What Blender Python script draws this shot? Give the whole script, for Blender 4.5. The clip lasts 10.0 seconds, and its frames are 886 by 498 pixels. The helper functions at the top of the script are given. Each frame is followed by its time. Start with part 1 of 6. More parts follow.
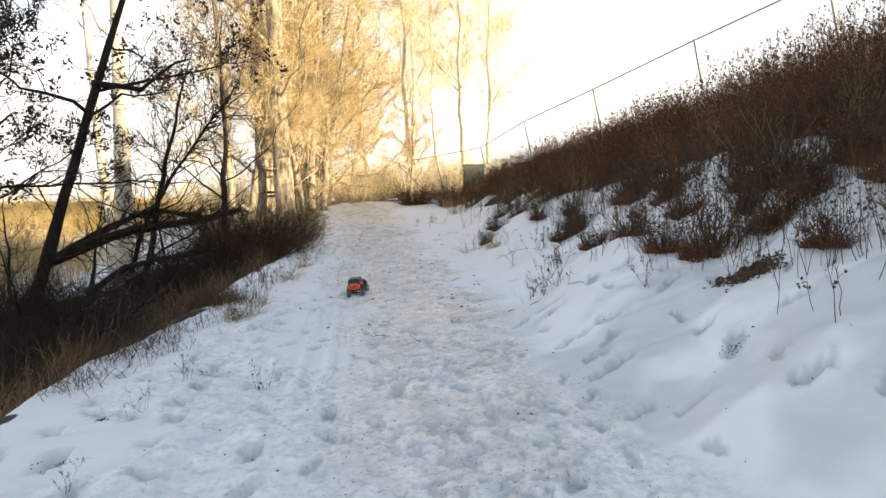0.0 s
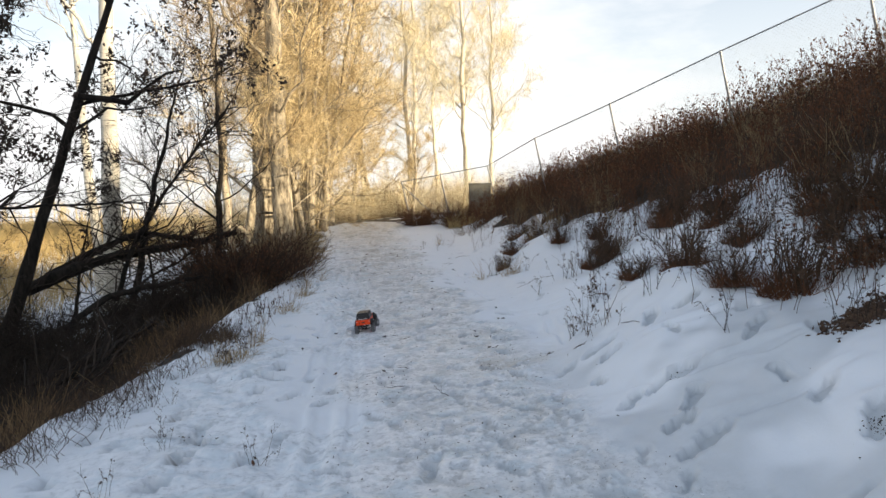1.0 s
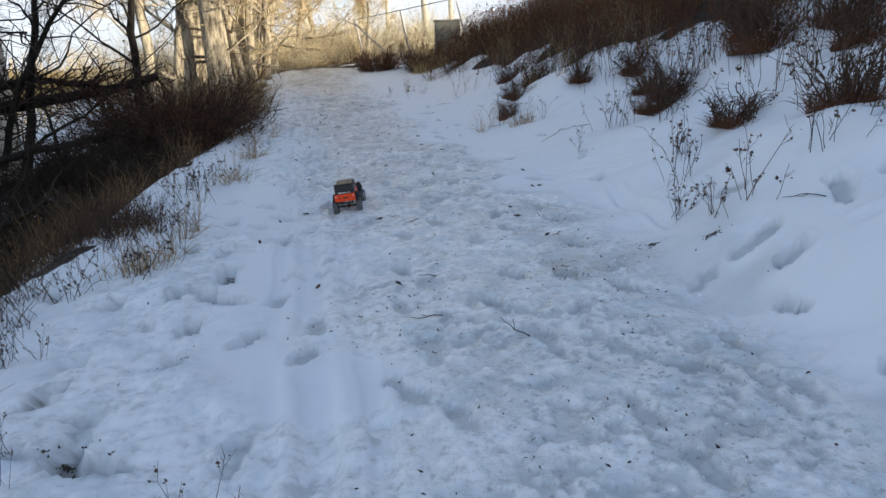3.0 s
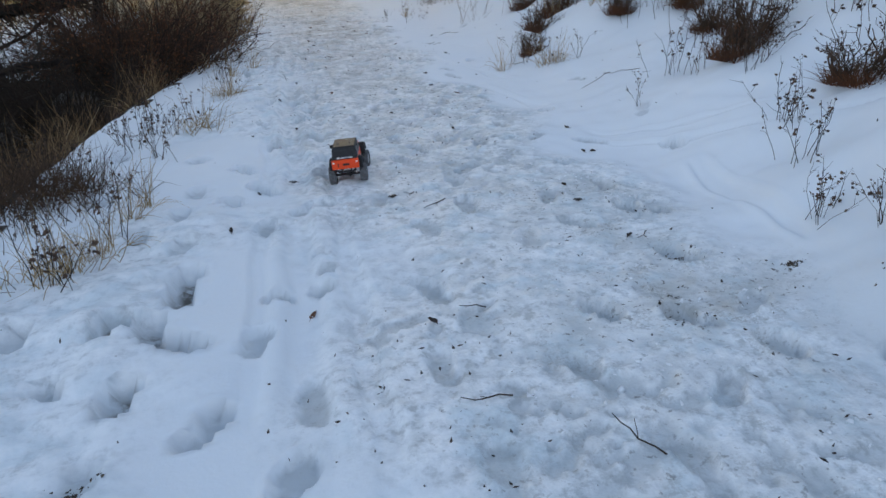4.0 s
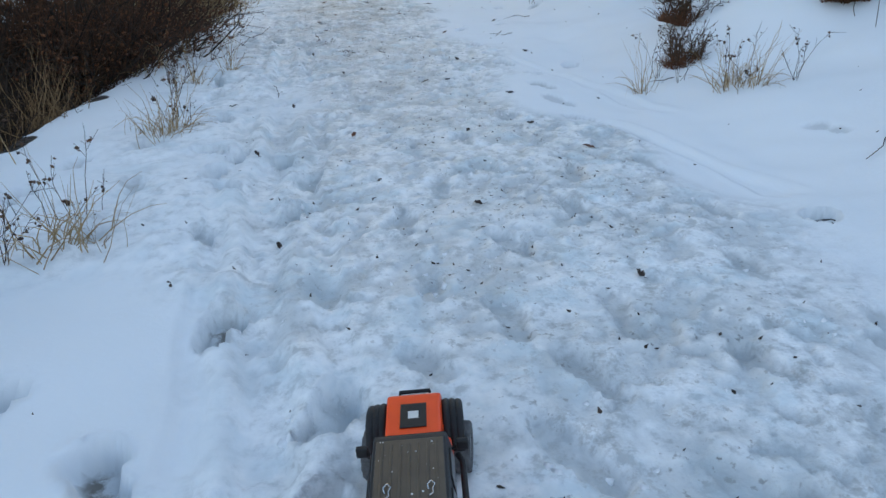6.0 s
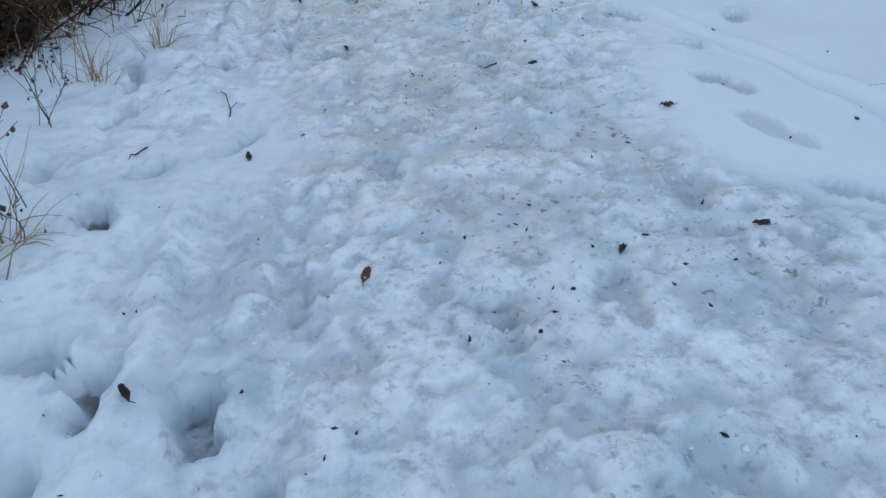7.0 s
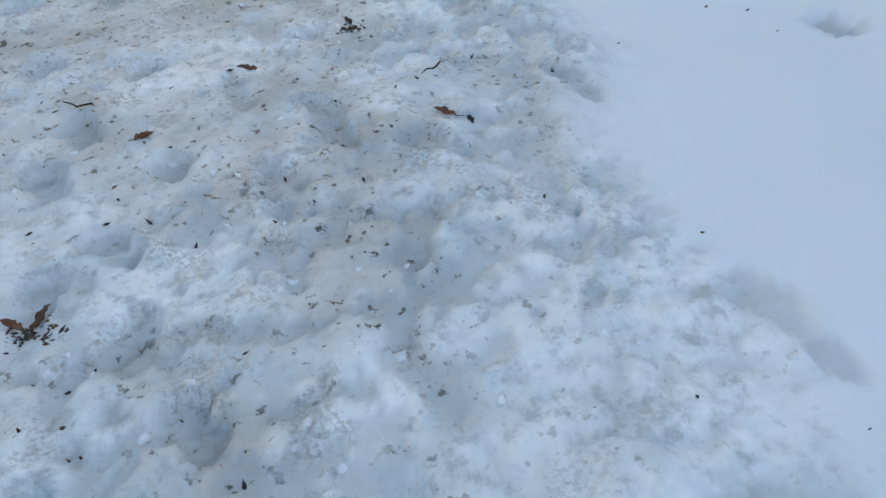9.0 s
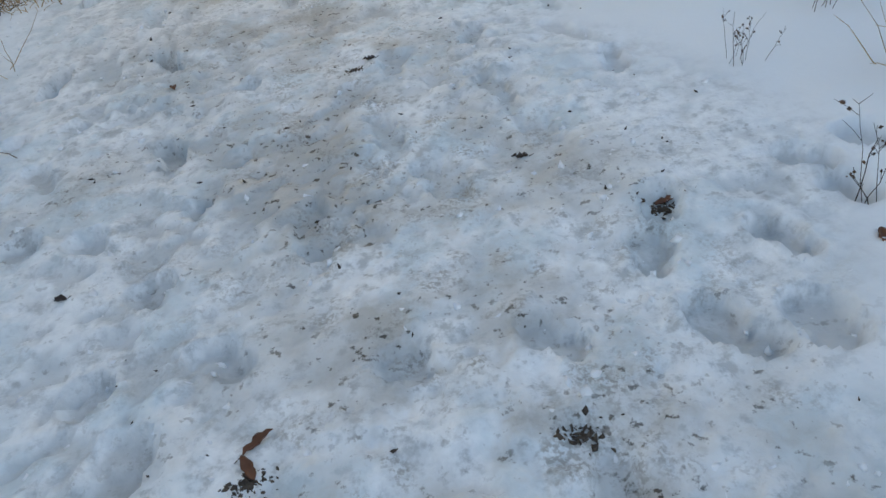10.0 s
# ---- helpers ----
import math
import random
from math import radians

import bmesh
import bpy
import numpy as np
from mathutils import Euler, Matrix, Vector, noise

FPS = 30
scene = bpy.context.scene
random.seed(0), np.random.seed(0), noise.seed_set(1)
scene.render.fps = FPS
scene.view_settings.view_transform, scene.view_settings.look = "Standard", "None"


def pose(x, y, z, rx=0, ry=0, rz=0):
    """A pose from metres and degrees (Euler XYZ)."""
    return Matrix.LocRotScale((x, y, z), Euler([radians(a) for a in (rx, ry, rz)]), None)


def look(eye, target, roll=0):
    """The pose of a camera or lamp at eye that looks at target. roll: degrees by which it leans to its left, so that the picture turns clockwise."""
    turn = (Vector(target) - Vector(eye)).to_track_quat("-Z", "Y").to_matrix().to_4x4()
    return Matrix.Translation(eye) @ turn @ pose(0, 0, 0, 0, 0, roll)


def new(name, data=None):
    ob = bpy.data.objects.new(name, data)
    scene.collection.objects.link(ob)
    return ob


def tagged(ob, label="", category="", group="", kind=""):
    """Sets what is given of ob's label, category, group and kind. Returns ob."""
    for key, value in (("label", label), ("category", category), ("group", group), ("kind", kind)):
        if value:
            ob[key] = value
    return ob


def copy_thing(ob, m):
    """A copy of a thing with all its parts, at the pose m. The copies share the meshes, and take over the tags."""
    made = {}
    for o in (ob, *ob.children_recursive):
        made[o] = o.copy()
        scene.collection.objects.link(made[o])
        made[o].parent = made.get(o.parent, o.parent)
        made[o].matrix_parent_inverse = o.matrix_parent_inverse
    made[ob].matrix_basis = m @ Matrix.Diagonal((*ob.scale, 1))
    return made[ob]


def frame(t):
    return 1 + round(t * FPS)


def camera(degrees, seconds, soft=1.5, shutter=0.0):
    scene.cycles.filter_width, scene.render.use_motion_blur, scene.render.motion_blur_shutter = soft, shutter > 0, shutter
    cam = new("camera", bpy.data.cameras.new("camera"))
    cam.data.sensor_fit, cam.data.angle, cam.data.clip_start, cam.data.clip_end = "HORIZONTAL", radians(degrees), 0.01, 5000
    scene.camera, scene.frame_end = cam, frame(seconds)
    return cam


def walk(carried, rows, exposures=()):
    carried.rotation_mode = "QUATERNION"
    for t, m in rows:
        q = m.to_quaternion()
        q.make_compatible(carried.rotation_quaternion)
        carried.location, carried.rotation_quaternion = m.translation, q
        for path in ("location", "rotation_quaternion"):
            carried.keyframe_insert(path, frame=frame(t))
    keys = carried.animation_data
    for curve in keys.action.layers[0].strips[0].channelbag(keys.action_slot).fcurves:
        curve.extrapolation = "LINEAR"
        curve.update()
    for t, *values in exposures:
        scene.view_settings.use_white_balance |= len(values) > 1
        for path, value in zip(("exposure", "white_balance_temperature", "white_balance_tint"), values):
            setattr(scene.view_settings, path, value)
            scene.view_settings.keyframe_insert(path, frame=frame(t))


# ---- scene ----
EXPOSURES = [(0, 1.30, 6850, 10), (1.0, 0.95, 6350, 10), (2.0, 0.70, 5900, 10), (3.0, 0.84, 5650, 9), (4.5, 1.18, 5650, 6), (7.0, 1.30, 5400, 2), (8.5, 1.34, 5500, 2), (9.5, 1.26, 5550, 3), (10, 1.08, 5600, 3)]
cam = camera(65.7, 10.0, soft=1.5)
# the path's own plane leans: it climbs ahead and towards the hill on the right
TILT = pose(0, 0, 0, 1.5, 0, 0) @ pose(0, 0, 0, 0, -3.0, 0)
PATH = [
    (0, (-1.01, 0.067, 1.455), (-0.669, 2.024, 1.222), -3.9),
    (0.5, (-1.055, 0.509, 1.437), (-0.57, 2.441, 1.257), -3.5),
    (1, (-1.075, 1.062, 1.475), (-0.723, 3.023, 1.296), -4.0),
    (1.5, (-1.114, 1.59, 1.449), (-0.667, 3.533, 1.286), -3.7),
    (2, (-1.147, 2.164, 1.379), (-0.679, 4.082, 1.063), -5.9),
    (2.5, (-1.234, 2.735, 1.299), (-0.77, 4.638, 0.894), -0.5),
    (3, (-1.179, 3.34, 1.209), (-0.732, 5.194, 0.606), -4.7),
    (3.2, (-1.222, 3.627, 1.21), (-0.77, 5.465, 0.562), -3.2),
    (4.3, (-1.068, 4.898, 1.168), (-0.606, 6.661, 0.344), -2.9),
    (4.5, (-1.043, 5.133, 1.182), (-0.588, 6.895, 0.352), -2.9),
    (5, (-1.014, 5.752, 1.139), (-0.445, 7.438, 0.226), -0.6),
    (5.5, (-0.939, 6.572, 1.023), (-0.561, 8.304, 0.099), -2.5),
    (5.7, (-0.896, 6.966, 1.021), (-0.483, 8.723, 0.159), -0.6),
    (6.8, (-0.525, 9.244, 0.913), (-0.134, 10.908, -0.125), -7.3),
    (7, (-0.478, 9.719, 0.932), (-0.19, 11.335, -0.21), -5.2),
    (7.2, (-0.406, 10.197, 0.934), (-0.072, 11.775, -0.249), -7.4),
    (7.4, (-0.294, 10.707, 0.961), (0.04, 12.288, -0.218), -8.4),
    (7.6, (-0.182, 11.131, 0.927), (0.184, 12.596, -0.384), -4.5),
    (7.8, (-0.108, 11.627, 0.951), (0.403, 13.016, -0.394), -3.3),
    (8, (0.024, 12.147, 1.016), (0.464, 13.566, -0.323), -6.6),
    (8.2, (0.091, 12.623, 1.033), (0.477, 14.073, -0.289), -6.5),
    (8.5, (0.149, 13.276, 0.99), (0.578, 14.725, -0.32), -3.5),
    (8.7, (0.196, 13.734, 0.988), (0.723, 15.109, -0.366), -1.2),
    (9, (0.25, 14.365, 0.904), (0.702, 15.771, -0.444), -2.3),
    (9.2, (0.208, 14.784, 0.891), (0.653, 16.202, -0.447), -3.1),
    (9.4, (0.269, 15.224, 0.919), (0.569, 16.827, -0.238), -6.2),
    (9.5, (0.288, 15.424, 0.878), (0.589, 17.096, -0.177), -5.8),
    (9.6, (0.249, 15.703, 0.907), (0.514, 17.346, -0.203), -4.6),
    (9.7, (0.279, 15.847, 0.915), (0.525, 17.452, -0.253), -4.4),
    (9.8, (0.253, 16.129, 0.923), (0.548, 17.706, -0.272), -6.1),
    (10, (0.263, 16.537, 0.959), (0.523, 18.115, -0.243), -9.8),
]
walk(cam, [(t, TILT @ look(eye, target, roll)) for t, eye, target, roll in PATH], EXPOSURES)

# ---- sky and sun ----
SUN_EL, SUN_AZ = 12.0, 128.0          # degrees; azimuth clockwise from +y
world = bpy.data.worlds.new("world")
scene.world = world
world.use_nodes = True
wt = world.node_tree
sky = wt.nodes.new("ShaderNodeTexSky")
sky.sky_type, sky.sun_disc = "NISHITA", False
sky.sun_elevation, sky.sun_rotation = radians(SUN_EL), radians(SUN_AZ)
sky.air_density, sky.dust_density, sky.ozone_density = 1.0, 1.6, 1.0
wt.nodes["Background"].inputs[1].default_value = 1.0
SKY, HAZE = 0.13, (0.62, 0.61, 0.595, 1)
way = wt.nodes.new("ShaderNodeTexCoord")
split = wt.nodes.new("ShaderNodeSeparateXYZ")
wt.links.new(way.outputs["Generated"], split.inputs[0])
flat = wt.nodes.new("ShaderNodeMapping")
flat.inputs["Scale"].default_value = (1.0, 1.0, 3.0)
wt.links.new(way.outputs["Generated"], flat.inputs["Vector"])
clouds = wt.nodes.new("ShaderNodeTexNoise")
clouds.inputs["Scale"].default_value, clouds.inputs["Detail"].default_value, clouds.inputs["Roughness"].default_value = 2.3, 6.0, 0.6
wt.links.new(flat.outputs[0], clouds.inputs["Vector"])
cover = wt.nodes.new("ShaderNodeMapRange")
cover.inputs["From Min"].default_value, cover.inputs["From Max"].default_value = 0.42, 0.62
wt.links.new(clouds.outputs["Fac"], cover.inputs["Value"])
low = wt.nodes.new("ShaderNodeMapRange")       # haze thickens towards the horizon
low.inputs["From Min"].default_value, low.inputs["From Max"].default_value = 0.54, 0.04
low.inputs["To Max"].default_value = 0.86
wt.links.new(split.outputs["Z"], low.inputs["Value"])
both = wt.nodes.new("ShaderNodeMath")
both.operation = "MULTIPLY_ADD"
both.use_clamp = True
wt.links.new(cover.outputs[0], both.inputs[0])
both.inputs[1].default_value = 0.42
wt.links.new(low.outputs[0], both.inputs[2])
dim = wt.nodes.new("ShaderNodeMixRGB")
dim.blend_type, dim.inputs[0].default_value, dim.inputs[2].default_value = "MULTIPLY", 1.0, (SKY, SKY, SKY, 1)
wt.links.new(sky.outputs[0], dim.inputs[1])
veil = wt.nodes.new("ShaderNodeMixRGB")
veil.inputs[2].default_value = HAZE
wt.links.new(both.outputs[0], veil.inputs[0])
wt.links.new(dim.outputs[0], veil.inputs[1])
wt.links.new(veil.outputs[0], wt.nodes["Background"].inputs[0])
lamp = bpy.data.lights.new("sun", "SUN")
lamp.energy, lamp.angle, lamp.color = 5.0, radians(0.6), (1.0, 0.83, 0.57)
sun = new("sun", lamp)
se, sa = radians(SUN_EL), radians(SUN_AZ)
TO_SUN = Vector((math.sin(sa) * math.cos(se), math.cos(sa) * math.cos(se), math.sin(se)))
sun.matrix_world = look(TO_SUN * 60, (0, 0, 0))

# ---- number helpers ----
rng = np.random.default_rng(7)


def smooth(a, b, x):
    t = np.clip((np.asarray(x, float) - a) / (b - a), 0, 1)
    return t * t * (3 - 2 * t)


def value_noise(x, y, seed=0):
    xi, yi = np.floor(x), np.floor(y)
    fx, fy = x - xi, y - yi
    fx, fy = fx * fx * (3 - 2 * fx), fy * fy * (3 - 2 * fy)

    def lattice(a, b):
        n = (a * 374761393.0 + b * 668265263.0 + seed * 1442695.0) % 2147483647.0
        s = np.sin(n * 0.000127 + a * 12.9898 + b * 78.233 + seed) * 43758.5453
        return s - np.floor(s)
    top = lattice(xi, yi) * (1 - fx) + lattice(xi + 1, yi) * fx
    low = lattice(xi, yi + 1) * (1 - fx) + lattice(xi + 1, yi + 1) * fx
    return (top * (1 - fy) + low * fy) * 2 - 1


def fbm(x, y, size, octaves=3, seed=0):
    total, amp = 0.0, 1.0
    x, y = np.asarray(x, float) / size, np.asarray(y, float) / size
    for n in range(octaves):
        c, s = math.cos(0.7 * n + 0.4), math.sin(0.7 * n + 0.4)
        total = total + amp * value_noise(c * x - s * y + 17.3 * n, s * x + c * y - 9.1 * n, seed + n)
        x, y, amp = x * 2.03, y * 2.03, amp * 0.5
    return total


# ---- the lie of the land ----
def left_edge(y):
    return np.interp(y, (-20, 2, 5.5, 7, 8.2, 10, 12, 13.5, 15, 18, 21, 26, 40), (-4.0, -3.5, -3.2, -2.9, -2.5, -2.35, -2.0, -1.7, -1.4, -1.15, -1.1, -1.0, 0.0))


def right_foot(y):
    return np.interp(y, (-20, 3, 6, 7.5, 9, 10.6, 14, 17, 20, 24, 30, 45), (0.3, 0.4, 0.5, 0.95, 1.1, 1.25, 1.6, 2.0, 2.6, 3.6, 6.0, 14.0))


def path_mid(y):
    return np.interp(y, (-10, 5, 10, 15, 20, 28, 40), (-0.5, -0.25, 0.1, 0.4, 0.7, 1.0, 2.5))


def land(x, y):
    """The height of the land without lumps and prints."""
    x, y = np.asarray(x, float), np.asarray(y, float)
    plane = 0.0524 * np.clip(x, -6, 6) + 0.0262 * np.clip(y, -20, 30) + 0.30 * smooth(17, 27, y)
    over = x - right_foot(y)
    # out of view behind the start, slope and top are raised to block light
    rise = np.interp(y, (-20, 0.0, 3.0, 6.0, 10.0, 14.0), (0.85, 0.8, 0.48, 0.475, 0.46, 0.425)) * np.where(over > 0, over * over / (over + 0.35), 0.0)
    top = np.interp(y, (-20, 0.5, 3, 8, 14, 19, 24, 30), (6.8, 6.8, 4.6, 4.3, 3.2, 2.0, 0.8, 0.2))
    rise = np.where(rise < 0.7 * top, rise, 0.7 * top + 0.3 * top * (1 - np.exp(-(rise - 0.7 * top) / (0.3 * top))))
    rise = rise + 3.5 * smooth(5.5, 9.5, x) * smooth(13.5, 9.5, x) * smooth(7.6, 1.0, y)      # added unseen mound that throws shade on the ash and the bank
    under = left_edge(y) - x
    fall = 0.95 * (1 - np.exp(-np.maximum(under, 0) / 1.3)) * np.interp(y, (0, 8, 14, 22, 30), (1.2, 1.0, 0.7, 0.35, 0.1))
    return plane + rise - fall


def trampled(x, y):
    """1 on the trodden, icy middle of the path, 0 on soft snow."""
    off = x - path_mid(y) + 0.28 * fbm(x, y, 0.9, 3, 5)
    left = np.interp(y, (2, 8, 12.5, 14.5, 24), (0.85, 0.85, 0.9, 1.5, 1.6))
    right = np.interp(y, (2, 8, 13, 24), (0.8, 0.62, 0.6, 0.9))
    return 1 - smooth(0.65, 1.25, np.where(off < 0, -off / left, off / right))


def walked(x, y):
    """1 on the soft snow beside the path that people have crossed."""
    near = smooth(0.2, 0.9, x - left_edge(y)) * smooth(0.0, -0.3, x - path_mid(y))
    return near * smooth(-0.8, -0.1, fbm(x, y, 1.0, 2, 25))


def soiled(x, y):
    """1 in the dirty strip down the middle of the path."""
    off = np.abs(x - path_mid(y) - np.interp(y, (12, 16.5), (0.12, -0.3)) + 0.35 * fbm(x, y, 0.8, 3, 15))
    side = 0.7 * np.exp(-((x - 0.35) / 0.4) ** 2 - ((y - 6.2) / 0.8) ** 2) * smooth(-0.3, 0.4, fbm(x, y, 0.4, 2, 17))
    return side + (1 - smooth(0.1, 0.75 + 0.3 * smooth(14, 16.5, y), off)) * np.interp(y, (3, 7, 10, 13, 15.5, 17), (0.35, 0.3, 0.3, 0.6, 0.8, 1.0))


def furrow(x, y, a, b, width, depth):
    """A groove from a to b."""
    ex, ey = b[0] - a[0], b[1] - a[1]
    length = math.hypot(ex, ey)
    s = ((x - a[0]) * ex + (y - a[1]) * ey) / length
    d = np.abs((x - a[0]) * ey - (y - a[1]) * ex) / length + 0.02 * fbm(x, y, 0.25, 2, 55)
    on = smooth(-0.05, 0.1, s) * smooth(length + 0.05, length - 0.1, s)
    return on * depth * (-(1 - smooth(0.6, 1.1, d / width)) + 0.3 * np.exp(-((d / width - 1.4) / 0.35) ** 2))


def bank_width(y):
    """How far the leaf litter reaches out from the edge of the left bank."""
    return np.interp(y, (3, 9, 12.5, 15, 18, 24), (5.2, 5.2, 4.6, 3.4, 3.0, 2.6))


def thicket_edge(y):
    """How far up from the foot of the slope the weeds close up."""
    return np.interp(y, (2, 6, 9, 12, 16, 22), (3.3, 3.2, 2.75, 1.7, 0.95, 0.5))


def gaps(x, y):
    """1 where the hillside growth opens and snow lies between."""
    return smooth(0.12, 0.35, fbm(x, y, 1.5, 2, 35)) * smooth(2.6, 1.4, x - right_foot(y) - thicket_edge(y))


def earthy(x, y):
    """1 where leaf litter and soil lie bare."""
    under = left_edge(y) - x + 0.24 * fbm(x, y, 0.8, 3, 11)
    wide = bank_width(y)
    bank = smooth(0.0, 0.12, under) * (1 - smooth(wide, wide + 1.4, under)) * smooth(40, 26, y)
    patch = smooth(0.15, 0.4, fbm(x, y, 0.9, 3, 23))
    pocket = smooth(1.0, 0.55, np.hypot((x + 4.75) / 1.15, (y - 13.0) / 1.5) + 0.25 * fbm(x, y, 0.5, 2, 27))
    bank = bank * (1 - pocket)
    slope = smooth(-0.1, 0.6, x - right_foot(y) - thicket_edge(y) + 0.5 * fbm(x, y, 1.0, 3, 31)) * (1 - gaps(x, y))
    far = smooth(24, 28, y) * smooth(0.0, 0.4, fbm(x, y, 2.5, 3, 41) + 0.35)
    return np.clip(np.maximum(np.maximum(bank * (1 - 0.85 * patch), slope), far), 0, 1)


# footprints: x, y, heading, length, width, depth
prints = []
prng = random.Random(5)


def tread(x, y, turn, length, width, depth, apart):
    """A footprint, unless another lies closer than apart."""
    if all((x - p[0]) ** 2 + (y - p[1]) ** 2 > apart * apart for p in prints):
        prints.append((x, y, turn, length, width, depth))


# trodden holes: x, y, size, stretch by stretch up the path
NEAR_HOLES = ((0.02, 2.89, 0.14), (1.23, 2.9, 0.2), (0.38, 3.48, 0.18), (1.71, 3.66, 0.16), (1.31, 3.66, 0.24), (-2.58, 4.01, 0.25), (1.35, 4.06, 0.17), (-2.06, 4.07, 0.11), (0.78, 4.17, 0.3), (0.77, 4.44, 0.16), (0.95, 4.61, 0.25), (1.03, 4.95, 0.3), (1.62, 4.97, 0.3), (0.76, 4.98, 0.22), (-1.61, 5.09, 0.22), (-1.99, 5.17, 0.16), (1.76, 5.31, 0.15), (-1.88, 5.46, 0.26), (-1.98, 5.58, 0.2), (-2.15, 5.6, 0.13))
LOWER_HOLES = ((0.96, 5.71, 0.14), (-1.96, 5.77, 0.1), (1.34, 5.88, 0.25), (-2.14, 5.98, 0.16), (0.97, 5.98, 0.25), (0.36, 6.08, 0.14), (-1.7, 6.12, 0.14), (0.18, 6.31, 0.16), (-2.13, 6.32, 0.12), (-0.06, 6.47, 0.14), (-1.66, 6.49, 0.16), (-1.88, 6.62, 0.13), (-1.49, 6.74, 0.2), (0.44, 6.79, 0.2), (-1.59, 6.88, 0.17), (-1.74, 6.94, 0.17), (-1.14, 6.99, 0.1), (-0.97, 7, 0.1), (-1.52, 7.12, 0.2), (-0.94, 7.16, 0.08), (0.66, 7.25, 0.1), (-1.5, 7.31, 0.2), (-0.94, 7.34, 0.07), (0.54, 7.37, 0.14))
MIDDLE_HOLES = ((-1.53, 7.64, 0.12), (-2.08, 7.8, 0.13), (1.25, 8.07, 0.14), (0.57, 8.14, 0.12), (-1.32, 8.18, 0.18), (-1.82, 8.62, 0.14), (-1.25, 8.75, 0.16), (-1.53, 9.06, 0.1), (-1.04, 9.26, 0.16), (1, 9.38, 0.1), (-1.11, 9.86, 0.13), (-1.03, 10.29, 0.13), (-0.8, 10.66, 0.16), (-1.01, 10.78, 0.18), (-1.13, 10.92, 0.14), (-1.11, 11.47, 0.16), (-0.99, 11.74, 0.14), (0.93, 12.01, 0.12))
UPPER_HOLES = ((1.34, 12.32, 0.14), (-0.84, 12.64, 0.12), (-0.83, 13.2, 0.12), (-0.8, 13.98, 0.14), (-0.29, 14.09, 0.2), (1.42, 14.13, 0.12), (-1.22, 14.18, 0.2), (1.39, 14.48, 0.14), (-0.29, 14.72, 0.12), (-0.19, 14.98, 0.1), (0.05, 15.06, 0.12), (-0.44, 15.08, 0.12), (2.13, 15.09, 0.14), (-0.03, 15.28, 0.12), (-0.2, 15.46, 0.12), (-0.4, 15.46, 0.12), (-0.06, 15.54, 0.13), (0.06, 15.78, 0.1), (1.96, 15.81, 0.14), (-0.2, 15.82, 0.13), (-0.53, 15.97, 0.11), (-0.14, 16.02, 0.12))
FAR_HOLES = ((0.01, 16.29, 0.1), (-0.26, 16.41, 0.1), (1.06, 17.27, 0.14), (0.9, 17.32, 0.16), (-0.23, 17.42, 0.14), (0.58, 17.42, 0.12), (0.31, 17.45, 0.1), (1.16, 17.51, 0.13), (0.89, 17.58, 0.13), (1.39, 17.61, 0.12), (-0.32, 17.62, 0.1), (-0.04, 17.62, 0.13), (0.99, 17.74, 0.12), (1.58, 17.76, 0.14), (1.39, 17.76, 0.12), (-0.21, 17.92, 0.1), (-0.39, 18.19, 0.1), (-0.57, 18.25, 0.11), (-0.11, 18.25, 0.08), (0.01, 18.47, 0.1), (-0.74, 18.94, 0.1), (-0.55, 18.95, 0.1), (0.06, 18.98, 0.08))
for x, y, size in (*NEAR_HOLES, *LOWER_HOLES, *MIDDLE_HOLES, *UPPER_HOLES, *FAR_HOLES):
    across = -1.3 if x > 0.6 and y < 7 else 0.0
    tread(x, y, prng.gauss(across, 0.35), size * 1.25, min(size, 0.115), 0.072 if size >= 0.16 and y < 15 and x < 0 else prng.uniform(0.035, 0.06) * (0.6 if y > 15 else 1.0), 0.1)
for n in range(170):
    y = prng.uniform(3, 23) if n < 110 else prng.uniform(3, 9)
    lo = float(left_edge(y)) + 0.35
    x = prng.uniform(lo, max(lo + 0.2, float(path_mid(y)) - 0.75))
    tread(x, y, prng.gauss(0, 0.4), prng.uniform(0.2, 0.29), prng.uniform(0.085, 0.12), prng.uniform(0.028, 0.065), 0.24)
for n in range(16):
    y = prng.uniform(3, 11)
    x = float(path_mid(y)) + prng.uniform(0.9, 1.5)
    tread(x, y, prng.gauss(0.2, 0.5), prng.uniform(0.2, 0.27), 0.10, prng.uniform(0.010, 0.024), 0.5)
for n in range(60):
    y = prng.uniform(2.4, 6.6)
    tread(prng.uniform(0.35, 2.3), y, prng.uniform(-2.2, 0.2), prng.uniform(0.14, 0.30), prng.uniform(0.06, 0.11), prng.uniform(0.02, 0.05), 0.25)
for n in range(420):
    y = prng.uniform(2, 24)
    x = float(path_mid(y)) + min(prng.gauss(0, 0.55), 0.65)
    tread(x, y, prng.gauss(0, 0.35) + (math.pi if prng.random() < 0.4 else 0), prng.uniform(0.2, 0.28), prng.uniform(0.08, 0.105), prng.uniform(0.010, 0.025), 0.27)


def print_reach(dx, dy, length, width):
    """Below 1 inside a sole, the toe and the heel run together."""
    toe = (dx / (width * 0.52)) ** 2 + ((dy - 0.16 * length) / (length * 0.36)) ** 2
    heel = (dx / (width * 0.43)) ** 2 + ((dy + 0.25 * length) / (length * 0.25)) ** 2
    return np.sqrt(np.minimum(toe, heel)) + 0.30 * fbm(dx + 31 * length, dy + 7 * width, 0.07, 2, 3)


